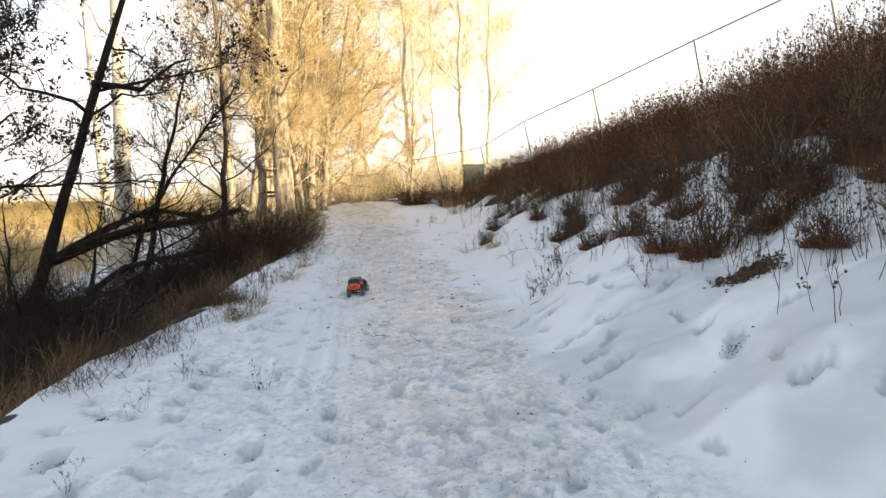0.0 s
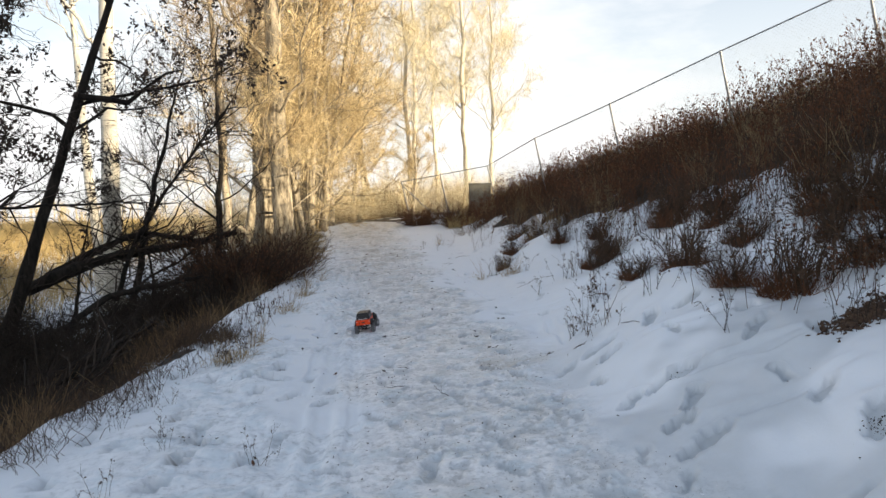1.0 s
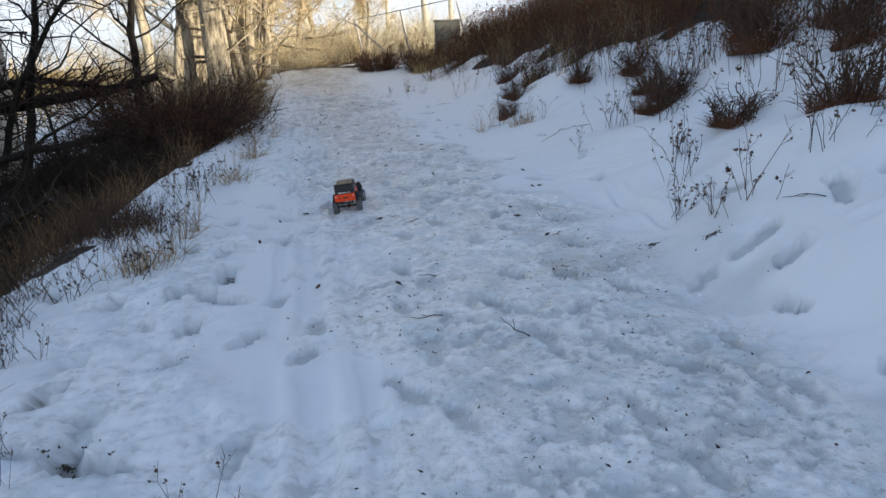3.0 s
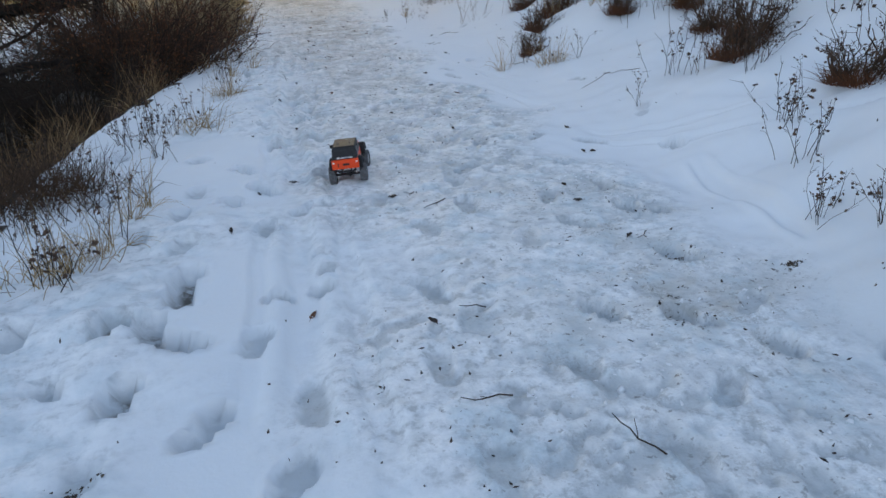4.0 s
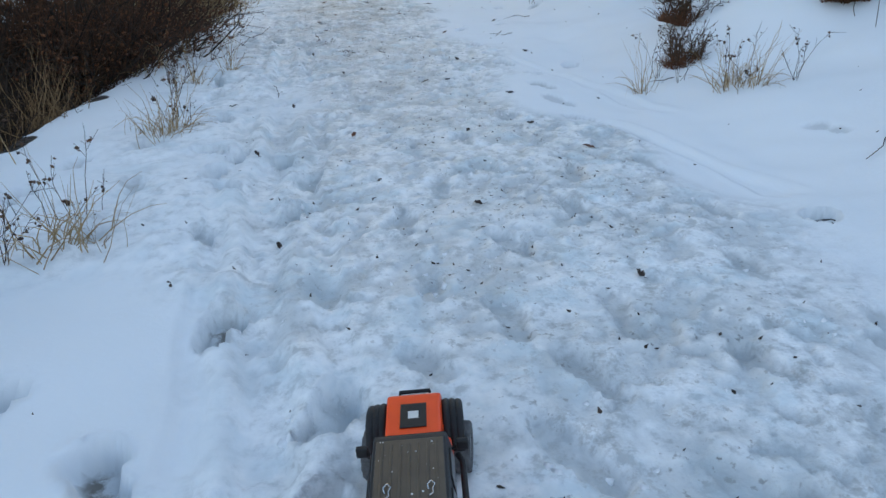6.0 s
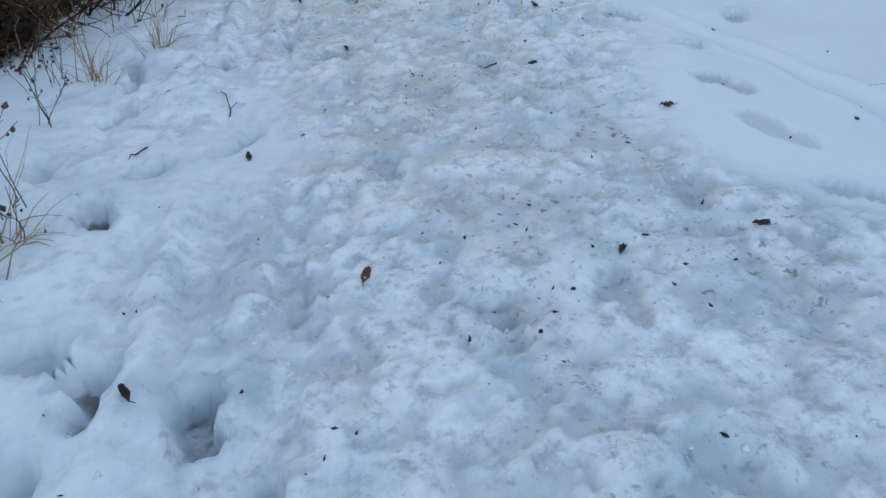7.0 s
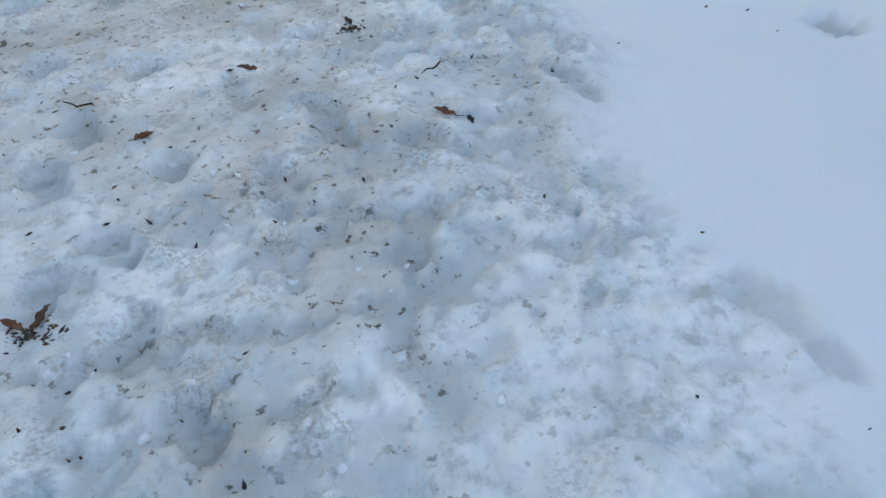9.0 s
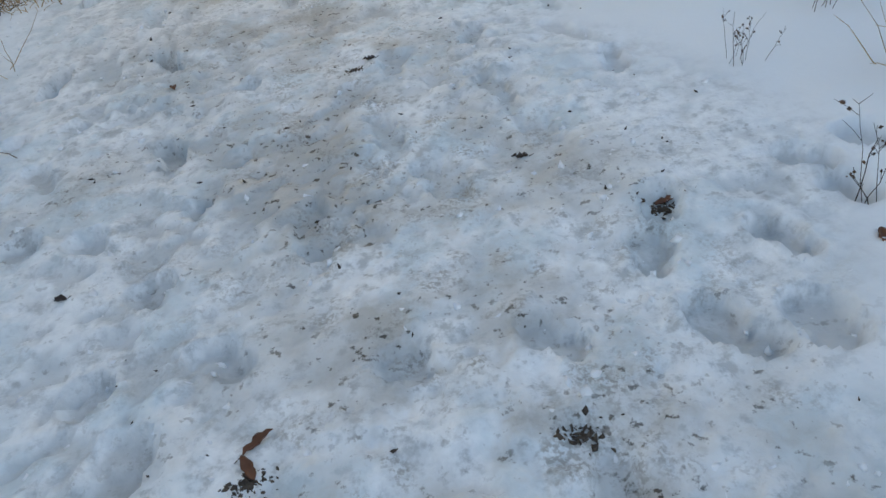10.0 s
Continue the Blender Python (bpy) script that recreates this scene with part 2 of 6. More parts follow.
def print_shape(dx, dy, length, width):
    r = print_reach(dx, dy, length, width)
    return -(1 - smooth(0.78, 1.04, r)) * (1 + 0.35 * fbm(dx, dy, 0.045, 2, 9)) + 0.20 * np.exp(-((r - 1.15) / 0.10) ** 2) * (0.5 + smooth(-0.4, 0.5, fbm(dx, dy, 0.08, 2, 14)))


def clods(x, y):
    """Rounded lumps of trodden snow with creases between them."""
    return 0.026 * (np.abs(fbm(x, y, 0.17, 2, 61)) - 0.3) + 0.022 * (np.abs(fbm(x, y, 0.07, 2, 67)) - 0.3)


def packed_shade(x, y):
    """1 on wet ice pressed by feet and in creases, relief shade put into the colour; 0 on loose white crust."""
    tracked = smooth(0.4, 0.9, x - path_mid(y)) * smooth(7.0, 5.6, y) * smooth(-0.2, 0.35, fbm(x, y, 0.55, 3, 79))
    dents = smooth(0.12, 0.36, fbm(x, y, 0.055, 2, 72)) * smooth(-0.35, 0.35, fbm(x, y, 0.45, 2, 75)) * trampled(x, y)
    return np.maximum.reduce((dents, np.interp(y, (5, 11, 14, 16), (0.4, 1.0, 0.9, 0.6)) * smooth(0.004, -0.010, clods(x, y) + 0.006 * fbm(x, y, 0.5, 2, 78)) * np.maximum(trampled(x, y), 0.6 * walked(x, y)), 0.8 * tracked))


def lumps(x, y):
    t = trampled(x, y)
    patch = 0.45 + 0.55 * smooth(-0.3, 0.35, fbm(x, y, 0.7, 2, 74))
    chips = 0.009 * smooth(-0.10, 0.06, fbm(x, y, 0.095, 2, 71)) + 0.006 * smooth(-0.05, 0.06, fbm(x, y, 0.05, 2, 73)) + 0.007 * smooth(0.25, 0.4, fbm(x, y, 0.07, 2, 76))
    crust = np.interp(y, (4, 9, 12, 14, 16), (0.18, 0.28, 0.6, 0.65, 0.3))
    dents = -0.013 * smooth(0.18, 0.42, fbm(x, y, 0.055, 2, 72)) * smooth(-0.35, 0.35, fbm(x, y, 0.45, 2, 75))
    rough = crust * clods(x, y) + 0.009 * fbm(x, y, 0.4, 2, 65) + np.interp(y, (4, 9, 12), (0.35, 0.45, 0.9)) * patch * chips + dents
    drift = smooth(0.2, 0.9, x - path_mid(y)) * smooth(11, 7, y)
    soft = 0.040 * fbm(x, y, 1.1, 3, 81) + 0.008 * fbm(x, y, 0.26, 2, 91) + drift * (0.030 * fbm(x, y, 0.55, 2, 83) + 0.014 * fbm(x, y, 0.2, 2, 84))
    e = earthy(x, y)
    hummock = smooth(0.2, 1.2, x - right_foot(y)) * (0.13 * fbm(x, y, 1.3, 2, 95) + 0.05 * fbm(x, y, 0.45, 2, 99))
    # long grooves of a sledge on the near side of the path
    gx = x - np.interp(y, (4, 8, 11.7, 14, 17), (-1.25, -1.0, -0.80, -0.62, -0.45)) - 0.035 * fbm(0 * x, y, 0.5, 3, 3)
    groove = -0.024 * (1 - smooth(0.035, 0.085, np.abs(gx))) - 0.018 * (1 - smooth(0.03, 0.05, np.abs(gx - 0.2))) - 0.014 * (1 - smooth(0.025, 0.045, np.abs(gx + 0.17))) + 0.008 * np.exp(-((np.abs(gx) - 0.1) / 0.03) ** 2)
    groove = 1.15 * groove * smooth(4, 5, y) * smooth(17, 15, y) * smooth(-0.8, 0.1, fbm(x, y, 0.5, 2, 6))
    shelf = 0.014 * (1 - smooth(-0.075, -0.03, gx)) * np.exp(np.minimum(gx, 0) / 0.7) * smooth(8, 9, y) * smooth(14.5, 13, y)
    for a, b, w, d in (((0.9, 8.5), (2.1, 7.2), 0.035, 0.022), ((1.0, 8.65), (2.3, 7.4), 0.03, 0.018), ((1.18, 7.75), (0.95, 6.6), 0.05, 0.025), ((0.98, 12.8), (1.25, 10.8), 0.05, 0.02),
                       ((0.88, 10.9), (1.08, 9.6), 0.05, 0.022), ((1.15, 5.6), (2.0, 5.2), 0.05, 0.03), ((0.9, 5.0), (1.7, 4.6), 0.06, 0.03), ((0.8, 4.3), (1.6, 4.1), 0.06, 0.03)):
        groove = groove + furrow(x, y, a, b, w, 0.75 * d)
    ex = x - np.interp(y, (4, 8, 11, 14, 18), (0.75, 1.0, 1.1, 1.3, 1.6))
    edge = 0.02 * smooth(-0.15, 0.2, ex + 0.1 * fbm(x, y, 0.6, 2, 44))
    return t * rough + (1 - t) * (soft + walked(x, y) * (0.034 * (np.abs(fbm(x, y, 0.26, 2, 93)) - 0.3) + 0.014 * (np.abs(fbm(x, y, 0.10, 2, 97)) - 0.3) + 0.006 * smooth(-0.1, 0.1, fbm(x, y, 0.12, 2, 94))))  + e * 0.03 * fbm(x, y, 0.3, 2, 101) + hummock + groove + edge + shelf


def ground_heights(x, y):
    """The heights of the ground with all its relief at many places."""
    x, y = np.asarray(x, float), np.asarray(y, float)
    z = land(x, y) + lumps(x, y)
    for px, py, a, length, width, depth in prints:
        m = (np.abs(x - px) < 0.3) & (np.abs(y - py) < 0.3)
        if m.any():
            c, s = math.cos(a), math.sin(a)
            z[m] += depth * print_shape(c * (x[m] - px) + s * (y[m] - py), -s * (x[m] - px) + c * (y[m] - py), length, width)
    return z


def ground_z(x, y):
    return float(ground_heights([x], [y])[0])


# ---- materials ----
def material(name, build):
    m = bpy.data.materials.new(name)
    m.use_nodes = True
    nt = m.node_tree
    bsdf = nt.nodes["Principled BSDF"]

    def node(kind, **inputs):
        n = nt.nodes.new("ShaderNode" + kind)
        for key, value in inputs.items():
            slot = n.inputs[int(key[1:])] if key[0] == "_" else n.inputs[key]
            if isinstance(value, bpy.types.NodeSocket):
                nt.links.new(value, slot)
            else:
                slot.default_value = value
        return n

    def put(key, value):
        if isinstance(value, bpy.types.NodeSocket):
            nt.links.new(value, bsdf.inputs[key])
        else:
            bsdf.inputs[key].default_value = value
    build(node, put)
    return m


def ramp(node, fac, *stops):
    n = node("ValToRGB", Fac=fac)
    el = n.color_ramp.elements
    while len(el) < len(stops):
        el.new(0.5)
    for e, (p, c) in zip(el, stops):
        e.position, e.color = p, (*c, 1) if len(c) == 3 else c
    return n.outputs["Color"]


def mixed(node, fac, a, b, kind="MIX"):
    n = node("MixRGB", Fac=fac, Color1=a, Color2=b)
    n.blend_type = kind
    return n.outputs[0]


def maths(node, op, a, b=0.0):
    n = node("Math", _0=a, _1=b)
    n.operation = op
    return n.outputs[0]


def noise_of(node, vec, scale, detail=4.0, rough=0.55):
    return node("TexNoise", Vector=vec, Scale=scale, Detail=detail, Roughness=rough).outputs["Fac"]


def ground_look(node, put):
    pos = node("NewGeometry").outputs["Position"]
    a = node("Attribute"); a.attribute_name = "trodden"
    b = node("Attribute"); b.attribute_name = "earth"
    trodden, earth = a.outputs["Fac"], b.outputs["Fac"]
    c = node("Attribute"); c.attribute_name = "soiled"
    dirt = c.outputs["Fac"]
    d = node("Attribute"); d.attribute_name = "walked"
    walked = d.outputs["Fac"]
    grain = noise_of(node, pos, 60, 4, 0.7)
    crumbs = noise_of(node, pos, 22, 4, 0.65)
    stain = noise_of(node, pos, 3.2, 5, 0.6)
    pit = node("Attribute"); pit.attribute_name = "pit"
    e = node("Attribute"); e.attribute_name = "packed_shade"
    g = node("Attribute"); g.attribute_name = "hole"
    clean = mixed(node, noise_of(node, pos, 1.1, 3), (0.77, 0.81, 0.86, 1), (0.85, 0.87, 0.90, 1))
    blotch = noise_of(node, pos, 11.0, 5, 0.68)
    ice = ramp(node, maths(node, "ADD", maths(node, "MULTIPLY", crumbs, 0.45), maths(node, "MULTIPLY", blotch, 0.55)), (0.36, (0.52, 0.54, 0.555)), (0.465, (0.79, 0.81, 0.835)), (0.59, (0.92, 0.935, 0.955)))
    wet = ramp(node, noise_of(node, pos, 4.6, 4, 0.6), (0.50, (0, 0, 0)), (0.62, (1, 1, 1)))
    ice = mixed(node, maths(node, "MULTIPLY", wet, 0.5), ice, (0.55, 0.66, 0.73, 1))
    mud = ramp(node, maths(node, "ADD", maths(node, "MULTIPLY", stain, 0.6), maths(node, "MULTIPLY", blotch, 0.4)), (0.45, (0, 0, 0)), (0.58, (1, 1, 1)))
    icy = mixed(node, maths(node, "MULTIPLY", mud, maths(node, "ADD", 0.05, maths(node, "MULTIPLY", dirt, 0.72))), ice, (0.37, 0.355, 0.32, 1))
    worn = mixed(node, 0.7, clean, ice)
    snow = mixed(node, trodden, mixed(node, walked, clean, worn), icy)
    # dents and creases go greyer: wet ice, with relief shade painted in
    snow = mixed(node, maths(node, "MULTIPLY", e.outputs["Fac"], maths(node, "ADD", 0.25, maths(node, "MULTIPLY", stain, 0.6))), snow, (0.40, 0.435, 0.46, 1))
    # print bottoms darken: pressed dirty snow plus hollow shade put into the colour
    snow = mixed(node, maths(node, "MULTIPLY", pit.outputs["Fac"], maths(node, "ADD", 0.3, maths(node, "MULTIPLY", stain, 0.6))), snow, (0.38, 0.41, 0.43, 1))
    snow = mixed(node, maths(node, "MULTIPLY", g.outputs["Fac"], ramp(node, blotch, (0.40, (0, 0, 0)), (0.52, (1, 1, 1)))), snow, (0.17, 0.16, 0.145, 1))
    grit = maths(node, "MULTIPLY", ramp(node, noise_of(node, pos, 90, 3, 0.7), (0.46, (0, 0, 0)), (0.56, (1, 1, 1))), ramp(node, noise_of(node, pos, 7.5, 5, 0.7), (0.52, (0, 0, 0)), (0.62, (1, 1, 1))))
    snow = mixed(node, maths(node, "MULTIPLY", maths(node, "MULTIPLY", grit, trodden), maths(node, "ADD", 0.15, maths(node, "MULTIPLY", dirt, 0.5))), snow, (0.26, 0.245, 0.22, 1))
    specks = ramp(node, noise_of(node, pos, 38, 4, 0.6), (0.60, (0, 0, 0)), (0.66, (1, 1, 1)))
    grime = maths(node, "ADD", 0.30, maths(node, "MULTIPLY", dirt, 0.8))
    snow = mixed(node, maths(node, "MULTIPLY", maths(node, "MULTIPLY", specks, maths(node, "ADD", 0.25, mud)), maths(node, "MULTIPLY", grime, trodden)), snow, (0.085, 0.075, 0.062, 1))
    cell = node("TexVoronoi", Vector=pos, Scale=26.0)
    litter = ramp(node, cell.outputs["Color"], (0.1, (0.007, 0.005, 0.004)), (0.5, (0.020, 0.013, 0.008)), (0.9, (0.065, 0.042, 0.024)))
    litter = mixed(node, noise_of(node, pos, 2.0, 4), litter, (0.028, 0.02, 0.015, 1))
    bare = ramp(node, maths(node, "ADD", earth, maths(node, "MULTIPLY", maths(node, "SUBTRACT", noise_of(node, pos, 9, 5, 0.65), 0.5), 0.9)), (0.42, (0, 0, 0)), (0.58, (1, 1, 1)))
    put("Base Color", mixed(node, bare, snow, litter))
    put("Roughness", maths(node, "SUBTRACT", 0.75, maths(node, "MULTIPLY", trodden, 0.33)))
    put("Specular IOR Level", 0.5)
    high = maths(node, "ADD", maths(node, "MULTIPLY", grain, 0.2), maths(node, "ADD", maths(node, "MULTIPLY", maths(node, "MULTIPLY", crumbs, trodden), 0.6), maths(node, "MULTIPLY", maths(node, "MULTIPLY", cell.outputs["Distance"], bare), 2.5)))
    clumps = noise_of(node, pos, 13, 3, 0.5)
    high = maths(node, "ADD", high, maths(node, "MULTIPLY", maths(node, "MULTIPLY", clumps, trodden), 1.6))
    put("Normal", node("Bump", Strength=0.5, Distance=0.015, Height=high).outputs[0])


def bark(dark, light, scale, tilt=(1, 1, 0.25), rough=0.9):
    def build(node, put):
        pos = node("TexCoord").outputs["Object"]
        v = node("Mapping", Vector=pos, Scale=tilt).outputs[0]
        n = noise_of(node, v, scale, 6, 0.7)
        m = noise_of(node, pos, 1.3, 3)
        put("Base Color", mixed(node, maths(node, "MULTIPLY", m, 0.45), ramp(node, n, (0.36, dark), (0.62, light)), (*[c * 0.6 for c in dark], 1)))
        put("Roughness", rough)
        put("Specular IOR Level", 0.2)
        put("Normal", node("Bump", Strength=0.9, Distance=0.02, Height=n).outputs[0])
    return build


def plain(light, dark, scale=8.0, rough=0.8, bump=0.0, metal=0.0, spec=0.3):
    def build(node, put):
        pos = node("TexCoord").outputs["Object"]
        n = noise_of(node, pos, scale, 5, 0.65)
        island = node("NewGeometry").outputs["Random Per Island"]
        put("Base Color", ramp(node, maths(node, "ADD", maths(node, "MULTIPLY", n, 0.6), maths(node, "MULTIPLY", island, 0.4)), (0.25, dark), (0.75, light)))
        put("Roughness", rough)
        put("Metallic", metal)
        put("Specular IOR Level", spec)
        if bump:
            put("Normal", node("Bump", Strength=bump, Distance=0.004, Height=noise_of(node, pos, scale * 6, 3)).outputs[0])
    return build


def pale_bark(node, put):
    pos = node("TexCoord").outputs["Object"]
    v = node("Mapping", Vector=pos, Scale=(1, 1, 7)).outputs[0]
    n = noise_of(node, v, 2.2, 5, 0.6)
    scars = ramp(node, n, (0.60, (0, 0, 0)), (0.68, (1, 1, 1)))
    put("Base Color", mixed(node, scars, mixed(node, noise_of(node, pos, 3, 4), (0.50, 0.46, 0.38, 1), (0.66, 0.62, 0.53, 1)), (0.09, 0.075, 0.06, 1)))
    put("Roughness", 0.8)
    put("Normal", node("Bump", Strength=0.5, Distance=0.01, Height=n).outputs[0])


M = {
    "ground": material("snow_and_litter", ground_look),
    # bark darkened to near black to carry the bank's shade
    "shaded_bark": material("shaded_bark", bark((0.008, 0.007, 0.006), (0.034, 0.028, 0.023), 14)),
    # light tone lifted so the bark carries some of the sunlight itself
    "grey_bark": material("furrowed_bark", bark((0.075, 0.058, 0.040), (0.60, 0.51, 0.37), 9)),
    "pale_bark": material("pale_bark", pale_bark),
    # bark near white to stand in for sun and glare
    "sun_bark": material("sun_pale_furrowed_bark", bark((0.55, 0.48, 0.36), (0.86, 0.82, 0.70), 7)),
    "twig": material("twig", plain((0.36, 0.26, 0.15), (0.12, 0.085, 0.05))),
    # low sun's brightness and gold put into the twig colour
    "sun_gold_twig": material("sun_gold_twig", plain((0.84, 0.68, 0.39), (0.32, 0.225, 0.115))),
    # twigs paled by painted sunlight and glare
    "sun_pale_twig": material("sun_pale_twig", plain((0.88, 0.79, 0.56), (0.62, 0.52, 0.33))),
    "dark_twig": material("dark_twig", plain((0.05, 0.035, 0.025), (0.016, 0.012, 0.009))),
    "seed": material("dry_seed", plain((0.16, 0.10, 0.065), (0.05, 0.033, 0.025))),
    # darker copy of the dry seed, backlit shade put into the colour
    "shaded_seed": material("shaded_seed", plain((0.06, 0.042, 0.032), (0.02, 0.015, 0.012))),
    "weed": material("weed_stem", plain((0.115, 0.068, 0.038), (0.032, 0.020, 0.013))),
    "rust": material("rusty_weed", plain((0.21, 0.088, 0.038), (0.055, 0.027, 0.016))),
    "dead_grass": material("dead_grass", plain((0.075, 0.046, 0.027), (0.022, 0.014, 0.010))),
    "russet_twig": material("russet_twig", plain((0.105, 0.050, 0.024), (0.026, 0.014, 0.009))),
    "tan_grass": material("tan_grass", plain((0.30, 0.195, 0.095), (0.10, 0.062, 0.032))),
    "straw": material("straw", plain((0.50, 0.37, 0.20), (0.26, 0.18, 0.09))),
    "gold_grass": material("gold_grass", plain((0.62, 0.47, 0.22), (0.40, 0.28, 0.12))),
    "leaf": material("dead_leaf", plain((0.22, 0.10, 0.055), (0.055, 0.032, 0.022), 20, 0.7)),
    "dark_leaf": material("wet_leaf", plain((0.075, 0.055, 0.045), (0.02, 0.016, 0.015), 20, 0.6)),
    "steel": material("galvanised_steel", plain((0.42, 0.42, 0.42), (0.24, 0.235, 0.225), 12, 0.5, 0.2, 0.8)),
    "wire": material("fence_wire", plain((0.30, 0.30, 0.30), (0.17, 0.17, 0.165), 12, 0.55, 0, 0.7)),
    "rock": material("boulder", bark((0.06, 0.055, 0.05), (0.22, 0.2, 0.18), 5, (1, 1, 1))),
}


# ---- mesh helpers ----
def mesh_from(name, chunks, mat, smooth_shade=True):
    """One mesh from (vertices, faces) chunks, the faces all triangles or all quads."""
    verts, loops, starts, totals, at, loop_at = [], [], [], [], 0, 0
    for v, f in chunks:
        v, f = np.asarray(v, np.float32).reshape(-1, 3), np.asarray(f, np.int64)
        if not len(f):
            continue
        k = f.shape[1]
        verts.append(v)
        loops.append((f + at).ravel())
        starts.append(loop_at + k * np.arange(len(f)))
        totals.append(np.full(len(f), k))
        at, loop_at = at + len(v), loop_at + k * len(f)
    me = bpy.data.meshes.new(name)
    verts, loops = np.concatenate(verts), np.concatenate(loops)
    starts, totals = np.concatenate(starts), np.concatenate(totals)
    me.vertices.add(len(verts))
    me.vertices.foreach_set("co", verts.ravel())
    me.loops.add(len(loops))
    me.loops.foreach_set("vertex_index", loops.astype(np.int32))
    me.polygons.add(len(starts))
    me.polygons.foreach_set("loop_start", starts.astype(np.int32))
    me.polygons.foreach_set("loop_total", totals.astype(np.int32))
    me.polygons.foreach_set("use_smooth", np.full(len(starts), smooth_shade))
    me.update(calc_edges=True)
    me.materials.append(mat)
    return me


def unit(v):
    return v / np.maximum(np.linalg.norm(v, axis=-1, keepdims=True), 1e-9)


def tubes(points, radii, sides=3, cap=False):
    """Tapered tubes along N curves of K points each."""
    p, r = np.asarray(points, float), np.asarray(radii, float)
    n, k = p.shape[:2]
    t = unit(np.gradient(p, axis=1))
    mean = unit(p[:, -1] - p[:, 0])
    ref = np.where(np.abs(mean[:, 2:3]) > 0.8, np.array([[1.0, 0.2, 0.0]]), np.array([[0.0, 0.0, 1.0]]))[:, None]
    u = unit(np.cross(t, np.broadcast_to(ref, t.shape)))
    w = np.cross(t, u)
    a = np.linspace(0, 2 * math.pi, sides, endpoint=False)
    ring = np.cos(a)[:, None] * u[:, :, None] + np.sin(a)[:, None] * w[:, :, None]
    v = p[:, :, None] + ring * r[:, :, None, None]
    i = np.arange(n * k * sides).reshape(n, k, sides)
    j = np.roll(i, -1, 2)
    f = np.stack([i[:, :-1], j[:, :-1], j[:, 1:], i[:, 1:]], -1).reshape(-1, 4)
    return v.reshape(-1, 3), f


OCTA = np.array([(1, 0, 0), (0, 1, 0), (-1, 0, 0), (0, -1, 0), (0, 0, 1), (0, 0, -1)], float)
OCTA_F = np.array([(0, 1, 4), (1, 2, 4), (2, 3, 4), (3, 0, 4), (1, 0, 5), (2, 1, 5), (3, 2, 5), (0, 3, 5)])


def blobs(centres, sizes, r):
    """Small eight-sided lumps, turned at random; sizes are N x 3."""
    c = np.asarray(centres, float)
    n = len(c)
    q = unit(r.normal(size=(n, 4)))
    w, x, y, z = q.T
    m = np.stack([1 - 2 * (y * y + z * z), 2 * (x * y - w * z), 2 * (x * z + w * y), 2 * (x * y + w * z), 1 - 2 * (x * x + z * z), 2 * (y * z - w * x),
                  2 * (x * z - w * y), 2 * (y * z + w * x), 1 - 2 * (x * x + y * y)], -1).reshape(n, 3, 3)
    v = np.einsum("nij,nkj->nki", m, OCTA[None] * np.asarray(sizes)[:, None]) + c[:, None]
    f = (OCTA_F[None] + 6 * np.arange(n)[:, None, None]).reshape(-1, 3)
    return v.reshape(-1, 3), f


def part(name, me, parent=None, label=""):
    ob = new(name, me)
    if parent:
        ob.parent = parent
    return tagged(ob, label)


def thing(name, at, label, category, group="", kind=""):
    ob = new(name)
    ob.location = at
    return tagged(ob, label, category, group, kind)


def curves(base, direction, length, k, droop, wobble, r):
    """N curves of k points from base along direction, which sag and wander."""
    n = len(base)
    s = np.linspace(0, 1, k)[None, :, None]
    d, length = unit(np.asarray(direction, float))[:, None], np.asarray(length, float)[:, None, None]
    wander = np.cumsum(r.normal(size=(n, k, 3)) * wobble, axis=1)
    wander -= wander[:, :1]
    p = np.asarray(base, float)[:, None] + d * length * s + wander * length
    p[:, :, 2] -= np.asarray(droop, float).reshape(-1, 1) * length[:, :, 0] * (s[:, :, 0] ** 2)
    return p


# ---- the ground sheet ----
def lines(marks):
    out = []
    for a, b, step in marks:
        out.append(np.arange(a, b - 1e-6, step))
    return np.concatenate(out + [np.array([marks[-1][1]])])


